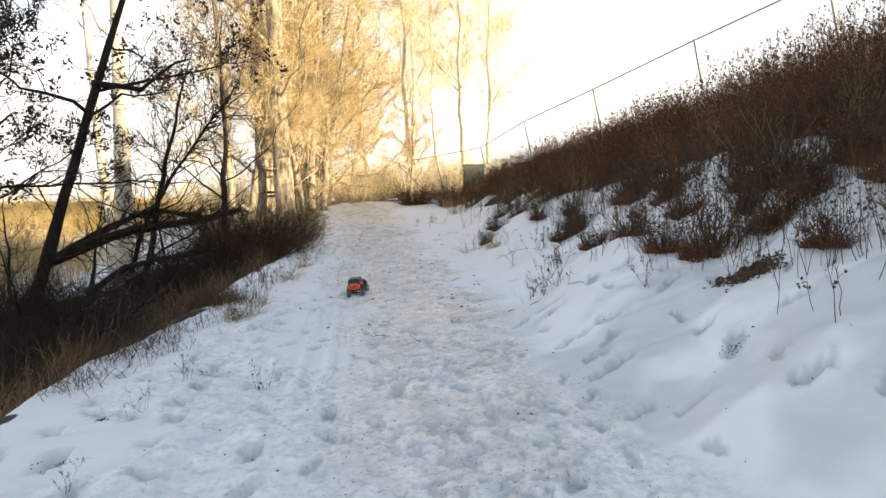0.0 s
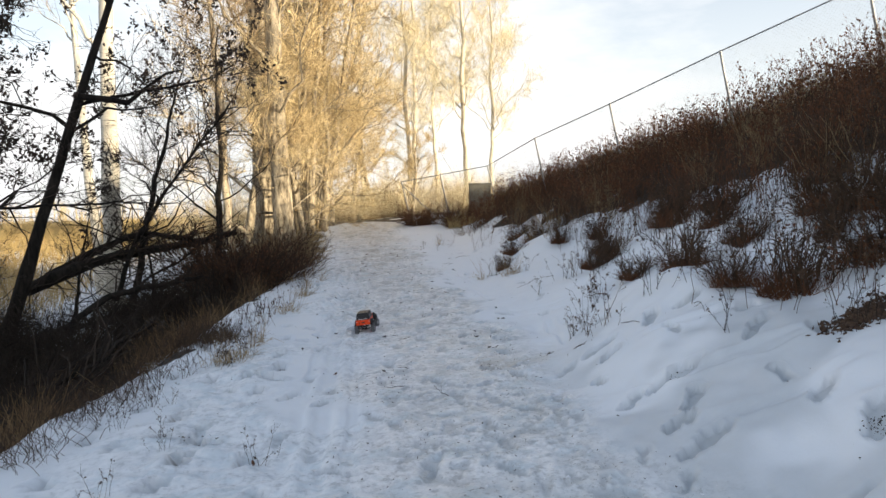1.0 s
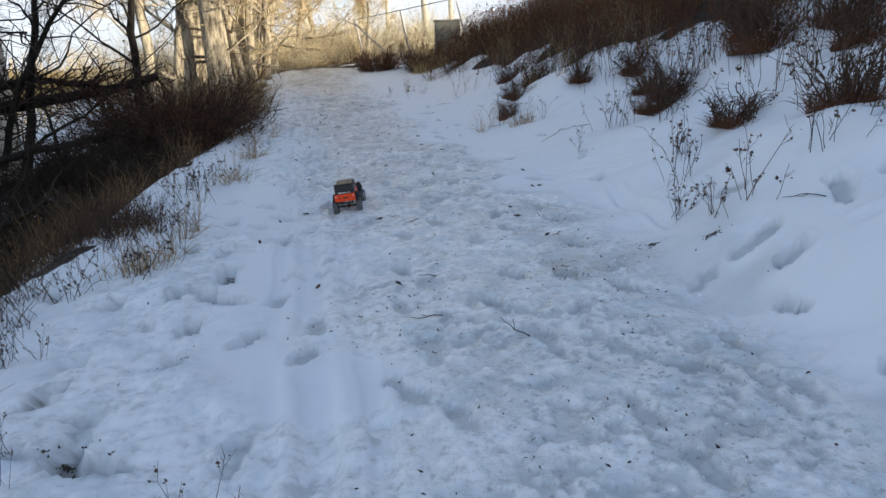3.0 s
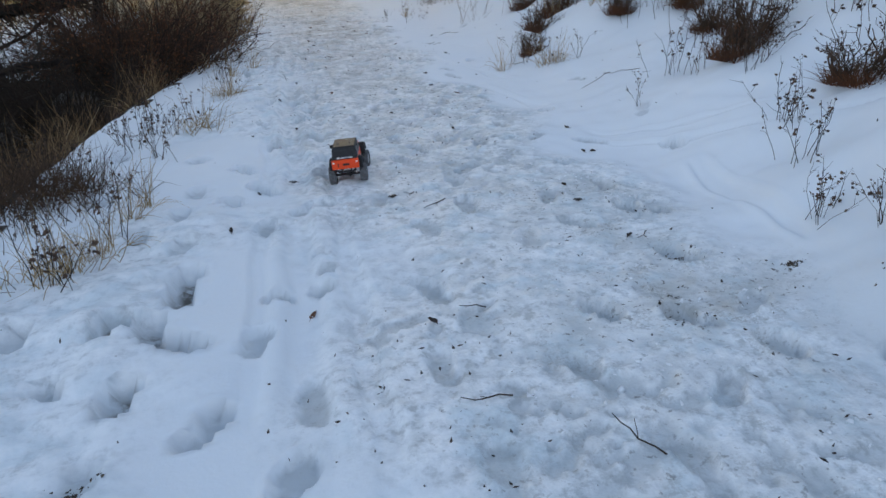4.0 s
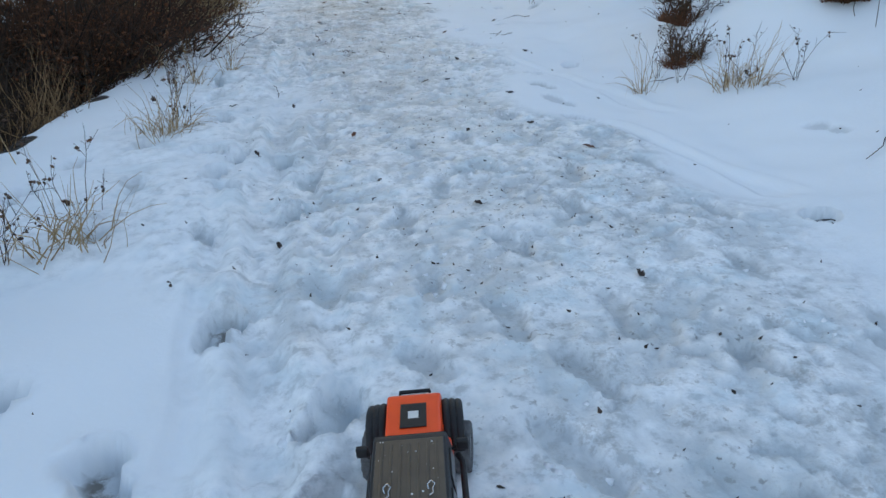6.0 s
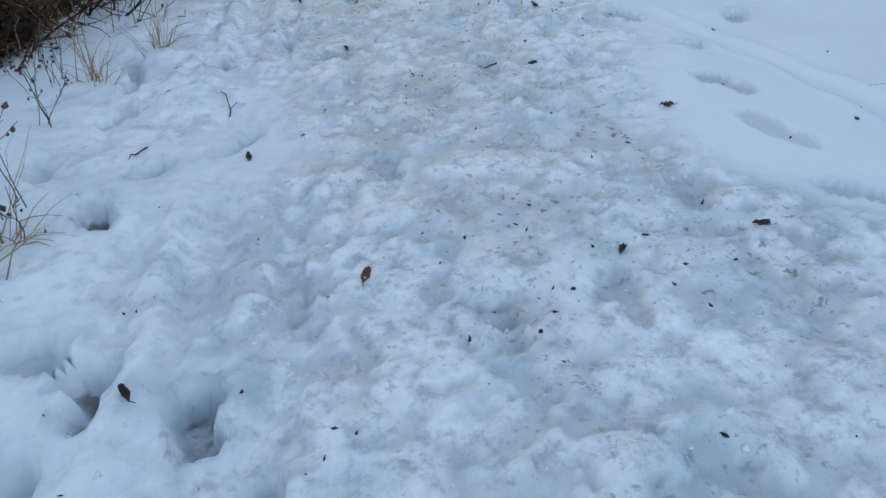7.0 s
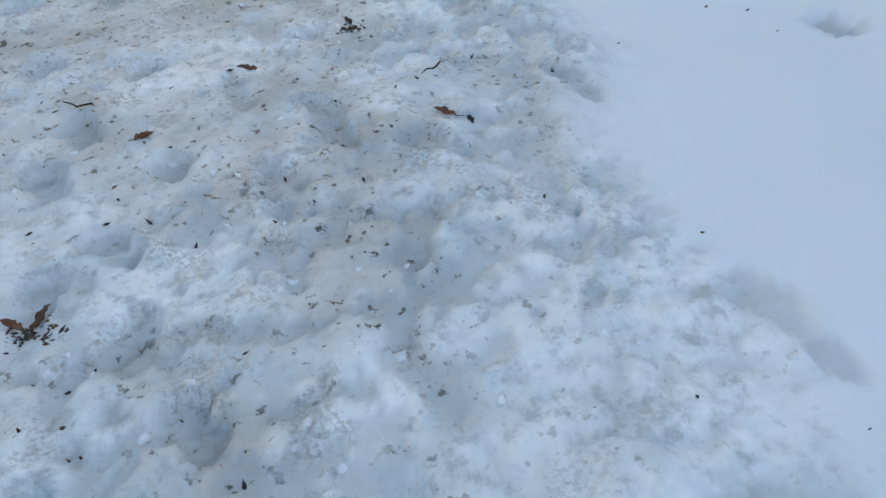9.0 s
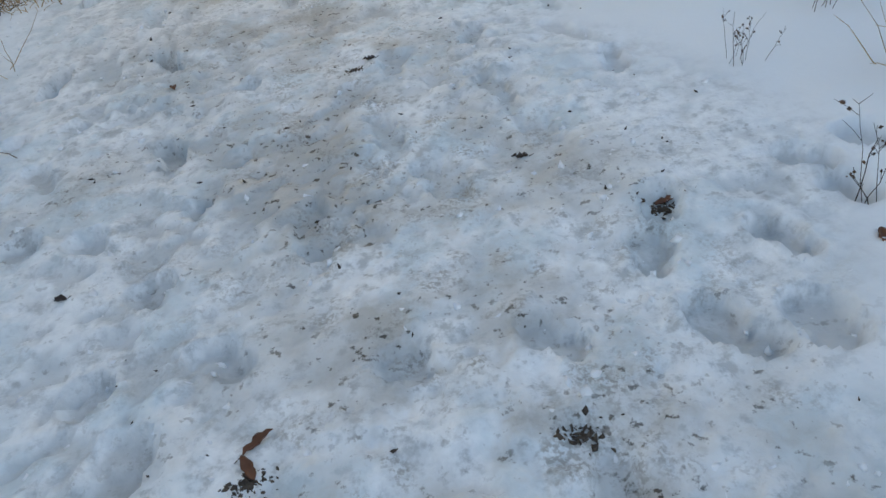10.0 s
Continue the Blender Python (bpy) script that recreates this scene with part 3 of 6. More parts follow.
def build_ground():
    xs = lines(((-400, -100, 50), (-100, -30, 7), (-30, -8, 1.0), (-8, -3.4, 0.14), (-3.4, -1.9, 0.05), (-1.9, -1.3, 0.03), (-1.3, 1.8, 0.0145), (1.8, 2.2, 0.03), (2.2, 5.2, 0.075), (5.2, 14, 0.35), (14, 40, 2), (40, 100, 8), (100, 400, 50)))
    ys = lines(((-200, -30, 25), (-30, -4, 2), (-4, 2.5, 0.2), (2.5, 4.5, 0.03), (4.5, 19.2, 0.0145), (19.2, 19.5, 0.03), (19.5, 24, 0.07), (24, 34, 0.25), (34, 80, 2.5), (80, 440, 30)))
    X, Y = np.meshgrid(xs, ys)
    Z = land(X, Y) + lumps(X, Y)
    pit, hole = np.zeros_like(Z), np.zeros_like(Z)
    for px, py, a, length, width, depth in prints:
        i0, i1 = np.searchsorted(xs, (px - 0.3, px + 0.3))
        j0, j1 = np.searchsorted(ys, (py - 0.3, py + 0.3))
        if i1 - i0 < 3 or j1 - j0 < 3:
            continue
        dx, dy = X[j0:j1, i0:i1] - px, Y[j0:j1, i0:i1] - py
        c, s = math.cos(a), math.sin(a)
        Z[j0:j1, i0:i1] += depth * print_shape(c * dx + s * dy, -s * dx + c * dy, length, width)
        # mask of each sole for its icy tone and painted shade
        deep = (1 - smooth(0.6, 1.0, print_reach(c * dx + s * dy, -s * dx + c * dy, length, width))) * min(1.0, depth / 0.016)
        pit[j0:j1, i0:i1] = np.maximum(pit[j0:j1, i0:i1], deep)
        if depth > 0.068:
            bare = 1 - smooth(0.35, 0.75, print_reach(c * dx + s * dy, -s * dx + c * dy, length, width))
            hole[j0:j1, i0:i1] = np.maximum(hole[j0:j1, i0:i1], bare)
    i = np.arange(X.size).reshape(X.shape)
    f = np.stack([i[:-1, :-1], i[:-1, 1:], i[1:, 1:], i[1:, :-1]], -1).reshape(-1, 4)
    me = mesh_from("ground", [(np.stack([X, Y, Z], -1), f)], M["ground"])
    for key, values in (("trodden", trampled(X, Y)), ("earth", earthy(X, Y)), ("pit", pit), ("soiled", soiled(X, Y)), ("walked", walked(X, Y)), ("packed_shade", packed_shade(X, Y)), ("hole", hole)):
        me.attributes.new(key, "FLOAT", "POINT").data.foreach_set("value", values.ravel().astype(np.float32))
    return tagged(new("ground", me), "snow-covered ground with a trodden icy path and leaf litter", "ground", kind="structure")


build_ground()


# ---- trees ----
def along(paths, which, s):
    """Places and directions on curves (N x K x 3) at fractions s."""
    k = paths.shape[1]
    at = np.clip(s * (k - 1), 0, k - 1.001)
    i = at.astype(int)
    f = (at - i)[:, None]
    a, b = paths[which, i], paths[which, i + 1]
    return a * (1 - f) + b * f, unit(b - a)


def grow(seed, height, r0, lean=(0.0, 0.0), bend=0.02, limbs=16, first=0.25, reach=0.30, rise=0.8, subs=6, twigs=3000, twig_len=0.55, twig_r=0.006, sides=14, droop=-0.15, stout=0.35):
    """A bare tree: the trunk's chunks and the crown's."""
    r = np.random.default_rng(seed)
    k = 22
    s = np.linspace(0, 1, k)
    p = np.stack([lean[0] * s * height + np.cumsum(r.normal(0, bend, k)) * height * 0.12, lean[1] * s * height + np.cumsum(r.normal(0, bend, k)) * height * 0.12, s * height - 0.25], -1)
    p[:, :2] -= p[0, :2]
    rad = r0 * ((1 - s) ** 0.85 * 0.96 + 0.04) * (1 + 0.45 * np.exp(-s * height / 0.35))
    v, f = tubes(p[None], rad[None], sides)
    ang = np.tile(np.arange(sides), k)
    lev = np.repeat(np.arange(k), sides)
    centre = np.repeat(p, sides, 0)
    bump = 1 + 0.10 * np.sin(ang * 2 * math.pi / sides * 3 + lev * 0.35) + 0.07 * r.normal(size=len(v))
    trunk = [(centre + (v - centre) * bump[:, None], f)]
    # limbs
    sl = np.sort(first + (0.97 - first) * r.random(limbs) ** 0.9)
    base, d = along(p[None], np.zeros(limbs, int), sl)
    az = r.random() * 6.28 + np.arange(limbs) * 2.4 + r.normal(0, 0.3, limbs)
    out = np.stack([np.cos(az), np.sin(az), 0 * az], -1)
    way = out + np.array([0, 0, 1.0]) * (rise * (0.7 + 0.6 * r.random(limbs)))[:, None]
    ll = height * reach * (1.15 - 0.75 * sl) * (0.7 + 0.6 * r.random(limbs))
    lp = curves(base, way, ll, 9, droop + 0.1 * r.normal(size=limbs), 0.035, r)
    lr0 = np.interp(sl, s, rad) * (stout + 0.2 * r.random(limbs))
    lr = lr0[:, None] * np.linspace(1, 0.12, 9)[None]
    crown = [tubes(lp, lr, 6)]
    # side branches
    n = limbs * subs
    w = np.repeat(np.arange(limbs), subs)
    ss = 0.15 + 0.8 * r.random(n)
    b2, d2 = along(lp, w, ss)
    way2 = d2 + unit(r.normal(size=(n, 3))) * 0.9 + np.array([0, 0, 0.25])
    sp = curves(b2, way2, ll[w] * 0.45 * (1.2 - ss) * (0.6 + 0.8 * r.random(n)) + 0.2, 6, -0.05 + 0.15 * r.normal(size=n), 0.05, r)
    sr = np.maximum(lr0[w] * 0.38 * (1.1 - ss), twig_r)[:, None] * np.linspace(1, 0.25, 6)[None]
    crown.append(tubes(sp, sr, 4))
    # twigs
    fine = []
    w = r.integers(0, n, twigs)
    st = r.random(twigs) ** 0.7
    b3, d3 = along(sp, w, st)
    way3 = d3 * 0.8 + unit(r.normal(size=(twigs, 3))) + np.array([0, 0, 0.2])
    tp = curves(b3, way3, twig_len * (0.4 + 0.9 * r.random(twigs)), 4, 0.1 * r.normal(size=twigs), 0.07, r)
    fine.append(tubes(tp, (twig_r * (0.6 + 0.6 * r.random(twigs)))[:, None] * np.linspace(1, 0.35, 4)[None], 3))
    m = int(twigs * 1.2)
    w = r.integers(0, twigs, m)
    b4, d4 = along(tp, w, 0.3 + 0.7 * r.random(m))
    t2 = curves(b4, d4 + unit(r.normal(size=(m, 3))) * 0.9, twig_len * 0.45 * (0.4 + 0.9 * r.random(m)), 3, 0 * w, 0.08, r)
    fine.append(tubes(t2, (twig_r * 0.6) * np.ones(m)[:, None] * np.linspace(1, 0.5, 3)[None], 3))
    return trunk, crown, fine, tp


def tree(name, at, grown, bark_mat, twig_mat, label, group=""):
    trunk, crown, fine, _ = grown
    ob = thing(name, at, label, "tree", group)
    part("trunk", mesh_from("trunk", trunk, bark_mat), ob)
    limbs = part("crown", mesh_from("crown", crown, bark_mat), ob)
    tagged(part("twig_net", mesh_from("twig_net", fine, twig_mat), limbs), kind="stuff")
    return ob


def on_land(x, y, sink=0.0):
    return (x, y, float(land(x, y)) - sink)


# tall cottonwoods along the bank, lit by the low sun, its gold also in their colours
kinds = [grow(s, h, r0, lean, bend, limbs, start, reach, rise, 11, int(0.55 * twigs), 0.8, 0.013, stout=0.17)
         for s, h, r0, lean, bend, limbs, start, reach, rise, twigs in (
             (11, 19, 0.34, (-0.012, 0.0), 0.02, 40, 0.20, 0.16, 0.9, 2500), (12, 16, 0.20, (0.01, 0.02), 0.03, 34, 0.18, 0.17, 1.0, 1900),
             (13, 12, 0.13, (0.16, 0.0), 0.03, 26, 0.15, 0.28, 0.7, 1700), (14, 20, 0.30, (0.012, 0.02), 0.02, 40, 0.20, 0.16, 0.9, 2500),
             (15, 13, 0.12, (0.05, 0.0), 0.035, 28, 0.24, 0.20, 1.1, 1600))]
first = []
spots = ((0, -2.75, 23.0, 0), (3, -2.08, 21.9, 100), (1, -1.62, 25.0, 40), (4, -1.75, 23.6, 200), (4, -1.30, 24.6, 10), (2, -1.0, 26.2, 0), (4, -0.98, 27.4, 330), (2, -0.72, 29.0, 25), (1, -2.6, 26.5, 250),
         (0, -2.4, 34.0, 80), (3, -1.1, 33.0, 300), (4, -3.5, 21.0, 150))
for kind, x, y, turn in spots:
    if all(k != kind for k, _ in first):
        ob = tree("cottonwood_tree", on_land(x, y), kinds[kind], M["grey_bark"], M["sun_gold_twig"], "tall bare cottonwood with sunlight coloured into its furrowed bark and fine golden twigs", "cottonwoods along the bank")
        ob.rotation_euler.z = radians(turn)
        first.append((kind, ob))
    else:
        src = next(o for k, o in first if k == kind)
        copy_thing(src, Matrix.Translation(on_land(x, y)) @ pose(0, 0, 0, 0, 0, turn))
# brightly lit trees behind the wire fence, sun and glare put into paler colours
pale = grow(21, 17, 0.15, (0.0, 0.0), 0.03, 30, 0.2, 0.24, 1.1, 7, 3600, 0.8, 0.009, stout=0.2)
src = None
for x, y, turn, size in ((3.6, 36.0, 0, 1.0), (6.2, 34.0, 70, 1.05), (5.0, 43.0, 150, 1.1), (8.2, 37.0, 220, 0.9), (7.5, 50.0, 30, 1.2), (2.0, 46.0, 100, 1.1)):
    if src is None:
        src = tree("poplar_tree", on_land(x, y), pale, M["sun_bark"], M["sun_pale_twig"], "bare poplar behind the fence, full low sun and glare put into its pale colour", "poplars behind the fence")
    else:
        copy_thing(src, Matrix.Translation(on_land(x, y)) @ pose(0, 0, 0, 0, 0, turn) @ Matrix.Scale(size, 4))
# low bare trees at the far end of the path
low = grow(31, 5.5, 0.13, (0.12, 0.0), 0.05, 14, 0.15, 0.42, 0.6, 7, 2600, 0.45, 0.006)
src = None
for x, y, turn, size in ((0.3, 31.5, 0, 1.0), (1.5, 34.5, 140, 1.1), (-0.2, 37.0, 250, 1.2), (2.9, 30.5, 60, 0.7), (-3.3, 22.0, 30, 1.1), (-2.4, 24.8, 310, 1.2), (-1.5, 22.4, 170, 0.9), (-1.0, 24.8, 75, 1.1), (-0.6, 27.5, 130, 1.1)):
    if src is None:
        src = tree("small_tree", on_land(x, y), low, M["grey_bark"], M["sun_gold_twig"], "low crooked bare tree beside the far end of the path", "low bare trees")
    else:
        copy_thing(src, Matrix.Translation(on_land(x, y)) @ pose(0, 0, 0, 0, 0, turn) @ Matrix.Scale(size, 4))
# aspens on the left bank
aspen = grow(41, 13, 0.20, (0.025, 0.0), 0.006, 16, 0.42, 0.26, 0.9, 6, 1500, 0.5, 0.006)
tree("aspen_tree", on_land(-5.35, 16.2), aspen, M["pale_bark"], M["twig"], "straight white-barked aspen with dark scars, lower trunk in shade", "aspens")
thin = grow(42, 12, 0.115, (-0.05, 0.0), 0.012, 12, 0.4, 0.22, 0.9, 6, 1100, 0.5, 0.006)
tree("aspen_tree", on_land(-6.1, 18.2), thin, M["pale_bark"], M["twig"], "slender leaning white-barked aspen with bare branches", "aspens")
thin = grow(43, 6.0, 0.085, (0.03, 0.0), 0.05, 15, 0.2, 0.32, 0.7, 6, 900, 0.5, 0.005)
tree("young_tree", on_land(-3.2, 16.6), thin, M["shaded_bark"], M["twig"], "thin dark crooked tree with a wide net of bare twigs")
wide = grow(44, 5.0, 0.07, (0.22, 0.0), 0.06, 14, 0.15, 0.42, 0.45, 6, 700, 0.5, 0.0045)
sapling = tree("young_tree", on_land(-4.5, 13.4), wide, M["shaded_bark"], M["dark_twig"], "leaning dark sapling spreading bare twigs over the fallen limbs", "dark saplings on the bank")
for x, y, turn, size in ((-6.3, 12.6, 100, 0.5), (-5.7, 14.9, 320, 0.5), (-6.8, 10.4, 30, 0.4), (-5.0, 10.1, 150, 0.38), (-4.2, 15.2, 250, 0.5), (-5.4, 8.6, 280, 0.4)):
    copy_thing(sapling, Matrix.Translation(on_land(x, y)) @ pose(0, 0, 0, 0, 0, turn) @ Matrix.Scale(size, 4))

# the dark ash with bunches of dry seeds, shade put into bark and seed colours
base = Vector(on_land(-5.78, 11.65))
fork = Vector((-4.58, 12.03, 3.27))
lean_x, lean_y = (fork.x - base.x) / (fork.z - base.z), (fork.y - base.y) / (fork.z - base.z)
grown = grow(51, 8.5, 0.105, (lean_x, lean_y), 0.006, 20, 0.38, 0.34, 0.25, 6, 900, 0.5, 0.006, droop=0.05)
ash = tree("ash_tree", base, grown, M["shaded_bark"], M["dark_twig"], "dark leaning ash tree hung with bunches of dry brown seeds")
r = np.random.default_rng(8)
tips = grown[3][:, -1]
pick = tips[r.choice(len(tips), 420, replace=False)]
c = np.repeat(pick, 22, 0) + r.normal(size=(420 * 22, 3)) * (0.05, 0.05, 0.075) - (0, 0, 0.09)
tagged(part("seed_cover", mesh_from("seed_cover", [blobs(c, r.uniform(0.4, 1, (len(c), 1)) * (0.026, 0.012, 0.052), r)], M["shaded_seed"]), ash, "dry brown hanging seed bunches"), kind="stuff")
stub = curves(np.array([fork - base]), np.array([(1.0, -0.1, -0.12)]), np.array([0.75]), 5, np.zeros(1), 0.02, r)
stub2 = curves(stub[:, -1], np.array([(0.8, 0.1, 0.55)]), np.array([0.85]), 5, np.zeros(1), 0.03, r)
part("broken_limb", mesh_from("broken_limb", [tubes(stub, np.linspace(0.055, 0.04, 5)[None], 8), tubes(stub2, np.linspace(0.035, 0.012, 5)[None], 6)], M["shaded_bark"]), ash)
# a second ash out to the left fills the upper corner
grown = grow(52, 7.0, 0.12, (0.10, -0.02), 0.02, 26, 0.14, 0.42, 0.3, 6, 1300, 0.5, 0.006, droop=0.05)
ash2 = tree("ash_tree", on_land(-6.9, 11.6), grown, M["shaded_bark"], M["dark_twig"], "smaller dark ash tree hung with bunches of dry seeds")
tips = grown[3][:, -1]
pick = tips[r.choice(len(tips), 380, replace=False)]
c = np.repeat(pick, 22, 0) + r.normal(size=(380 * 22, 3)) * (0.05, 0.05, 0.075) - (0, 0, 0.09)
tagged(part("seed_cover", mesh_from("seed_cover", [blobs(c, r.uniform(0.4, 1, (len(c), 1)) * (0.026, 0.012, 0.052), r)], M["shaded_seed"]), ash2, "dry brown hanging seed bunches"), kind="stuff")


# ---- fallen limbs on the bank ----
def limb(points, r0, r1, label, seed, twig_count=120, mat="shaded_bark"):
    r = np.random.default_rng(seed)
    p = np.array(points, float)
    s = np.linspace(0, 1, len(p))
    t = np.linspace(0, 1, 14)
    q = np.stack([np.interp(t, s, p[:, i]) for i in range(3)], -1) + r.normal(0, 0.012, (14, 3))
    at = q[0].copy()
    ob = thing("fallen_limb", at, label, "branch", "fallen limbs on the bank")
    part("stem", mesh_from("stem", [tubes((q - at)[None], np.linspace(r0, r1, 14)[None] * (1 + 0.08 * r.normal(size=(1, 14))), 9)], M[mat]), ob)
    b, d = along((q - at)[None], np.zeros(twig_count, int), r.random(twig_count))
    c = curves(b, d + unit(r.normal(size=(twig_count, 3))) * 1.2, 0.25 + 0.7 * r.random(twig_count), 5, 0.1 * r.normal(size=twig_count), 0.06, r)
    tagged(part("side_growth", mesh_from("side_growth", [tubes(c, np.linspace(0.012, 0.004, 5)[None] * np.ones((twig_count, 1)), 4)], M["dark_twig"]), ob), kind="stuff")


limb([(-5.6, 12.6, 0.35), (-4.81, 13.01, 0.75), (-4.15, 13.52, 0.87), (-3.65, 14.04, 0.94), (-3.07, 14.45, 1.04), (-2.7, 14.9, 1.15)], 0.10, 0.05, "long dark fallen limb lying over the bank", 61)
limb([(-5.6, 13.5, 0.5), (-5.05, 13.77, 0.84), (-4.62, 13.91, 1.04), (-4.13, 14.04, 1.18), (-3.71, 14.13, 1.09), (-3.2, 14.2, 0.98)], 0.075, 0.035, "arched dark fallen limb lying over the bank", 62)
limb([(-4.6, 11.2, -0.05), (-4.15, 11.65, 0.33), (-3.74, 12.28, 0.38), (-3.24, 12.9, 0.43), (-2.9, 13.3, 0.40)], 0.05, 0.035, "straight dark fallen pole propped on the bank", 63, 14)
limb([(-4.44, 13.12, 0.1), (-4.2, 13.2, 0.9), (-3.78, 13.3, 1.69), (-3.02, 13.45, 2.75), (-2.7, 13.5, 3.2)], 0.045, 0.015, "dark bent sapling rising from the brush", 64, 90)
limb([(-5.9, 9.6, 1.5), (-4.9, 10.4, 1.62), (-4.1, 11.3, 1.66), (-3.6, 12.0, 1.68)], 0.022, 0.010, "thin dark dead branch across the bank", 65, 24)
limb([(-4.5, 9.2, -0.5), (-3.9, 9.8, -0.2), (-3.3, 10.6, 0.05)], 0.045, 0.03, "short dark fallen limb on the bank", 66, 30)
limb([(-4.9, 8.3, -0.6), (-4.2, 8.7, -0.45), (-3.5, 9.3, -0.1)], 0.035, 0.02, "short dark fallen limb on the bank", 67, 36)
limb([(-4.2, 6.6, -0.6), (-3.8, 7.6, -0.4), (-3.4, 8.8, -0.15)], 0.03, 0.018, "short dark fallen limb on the bank", 68, 36)


# ---- brush, weeds and grass ----
def bush_mesh(seed, radius, height, stems, twigs, spread=1.0):
    r = np.random.default_rng(seed)
    a, d = r.random(stems) * 6.28, np.sqrt(r.random(stems)) * radius * 0.45
    base = np.stack([np.cos(a) * d, np.sin(a) * d, -0.05 + 0 * a], -1)
    way = np.stack([np.cos(a) * (0.3 + d / radius) * spread, np.sin(a) * (0.3 + d / radius) * spread, 0.55 + 0.9 * r.random(stems)], -1)
    length = height * (0.7 + 0.6 * r.random(stems))
    p = curves(base, way, length, 7, 0.25 * r.random(stems), 0.05, r)
    out = [tubes(p, (0.004 + 0.006 * r.random(stems))[:, None] * np.linspace(1, 0.35, 7)[None], 4)]
    w = r.integers(0, stems, twigs)
    b, d3 = along(p, w, 0.15 + 0.85 * r.random(twigs))
    t = curves(b, d3 + unit(r.normal(size=(twigs, 3))) * 1.0, height * (0.12 + 0.25 * r.random(twigs)), 4, 0.2 * r.normal(size=twigs), 0.07, r)
    out.append(tubes(t, 0.0028 * np.ones(twigs)[:, None] * np.linspace(1, 0.5, 4)[None], 3))
    return out, t


def weed_chunks(r, base, height, branches=4, heads=4, lean=0.18, thick=0.0026, head_size=(0.010, 0.007, 0.013)):
    """Dry upright stems with short side shoots and seed heads, one at each base."""
    n = len(base)
    way = np.stack([r.normal(0, lean, n), r.normal(0, lean, n), np.ones(n)], -1)
    p = curves(base, way, height, 5, 0.08 * r.random(n), 0.03, r)
    out = [tubes(p, thick * (0.7 + 0.6 * r.random(n))[:, None] * np.linspace(1, 0.5, 5)[None], 3)]
    m = n * branches
    w = np.repeat(np.arange(n), branches)
    b, d = along(p, w, 0.45 + 0.55 * r.random(m))
    q = curves(b, d + unit(r.normal(size=(m, 3))) * 0.8, height[w] * (0.08 + 0.2 * r.random(m)), 3, 0.1 * r.normal(size=m), 0.05, r)
    out.append(tubes(q, thick * 0.6 * np.ones(m)[:, None] * np.linspace(1, 0.6, 3)[None], 3))
    k = m * heads // 4
    w = r.integers(0, m, k)
    c, _ = along(q, w, 0.5 + 0.5 * r.random(k))
    out.append(blobs(c + r.normal(0, 0.006, (k, 3)), r.uniform(0.5, 1.3, (k, 1)) * head_size, r))
    return out


def grass_chunks(r, base, height, thick=0.0022, lean=0.35, droop=0.35):
    n = len(base)
    way = np.stack([r.normal(0, lean, n), r.normal(0, lean, n), np.ones(n)], -1)
    p = curves(base, way, height, 5, droop * r.random(n), 0.03, r)
    return [tubes(p, thick * (0.6 + 0.8 * r.random(n))[:, None] * np.linspace(1, 0.25, 5)[None], 3)]


def scatter(r, n, x0, x1, y0, y1, keep):
    x, y = r.uniform(x0, x1, n), r.uniform(y0, y1, n)
    ok = r.random(n) < keep(x, y)
    x, y = x[ok], y[ok]
    return np.stack([x, y, land(x, y) + lumps(x, y) - 0.02], -1)


def stuff(name, chunks, mat, label, category):
    return tagged(new(name, mesh_from(name, chunks, mat)), label, category, kind="stuff")


def over_foot(x, y):
    return x - right_foot(y)


# the hillside thicket of dry weeds
r = np.random.default_rng(71)


def thicket(x, y):
    o = over_foot(x, y) + 0.35 * fbm(x, y, 1.2, 2, 131)
    edge = thicket_edge(y)
    return smooth(edge - 0.6, edge + 0.3, o) * (1 - 0.5 * smooth(6.5, 9.5, x)) * (1 - 0.92 * gaps(x, y))


b = scatter(r, 20000, 1.5, 11, 1.5, 25, thicket)
b1, b2, b3 = b[::3], b[1::3], b[2::3]
stuff("weed_thicket", weed_chunks(r, b1, 0.30 + 0.45 * r.random(len(b1)) ** 1.6, 5, 5), M["weed"], "dense thicket of dry brown weeds on the hillside", "weeds")
stuff("weed_thicket", weed_chunks(r, b2, 0.32 + 0.48 * r.random(len(b2)) ** 1.6, 5, 6, head_size=(0.014, 0.009, 0.018)), M["rust"], "dense thicket of rust-brown seeded weeds on the hillside", "weeds")
stuff("weed_thicket", grass_chunks(r, np.repeat(b3, 5, 0) + r.normal(0, 0.06, (len(b3) * 5, 3)) * (1, 1, 0), 0.25 + 0.45 * r.random(len(b3) * 5)), M["weed"], "matted brown grass under the hillside weeds", "grass")
b = scatter(r, 1500, 1.5, 7, 3, 24, lambda x, y: thicket(x, y) * smooth(0.1, 0.5, fbm(x, y, 0.8, 2, 141)))
stuff("dry_grass", grass_chunks(r, np.repeat(b, 14, 0) + r.normal(0, 0.05, (len(b) * 14, 3)) * (1, 1, 0), 0.4 + 0.45 * r.random(len(b) * 14), 0.0026), M["straw"], "tan clumps of dry grass among the hillside weeds", "grass")
b = scatter(r, 2600, 1.5, 11, 1.5, 25, thicket)
stuff("tall_weeds", weed_chunks(r, b, 0.55 + 0.5 * r.random(len(b)), 6, 9, 0.16, 0.0028, (0.015, 0.010, 0.017)), M["rust"], "tall dry weeds with dark seed heads above the hillside thicket", "weeds")
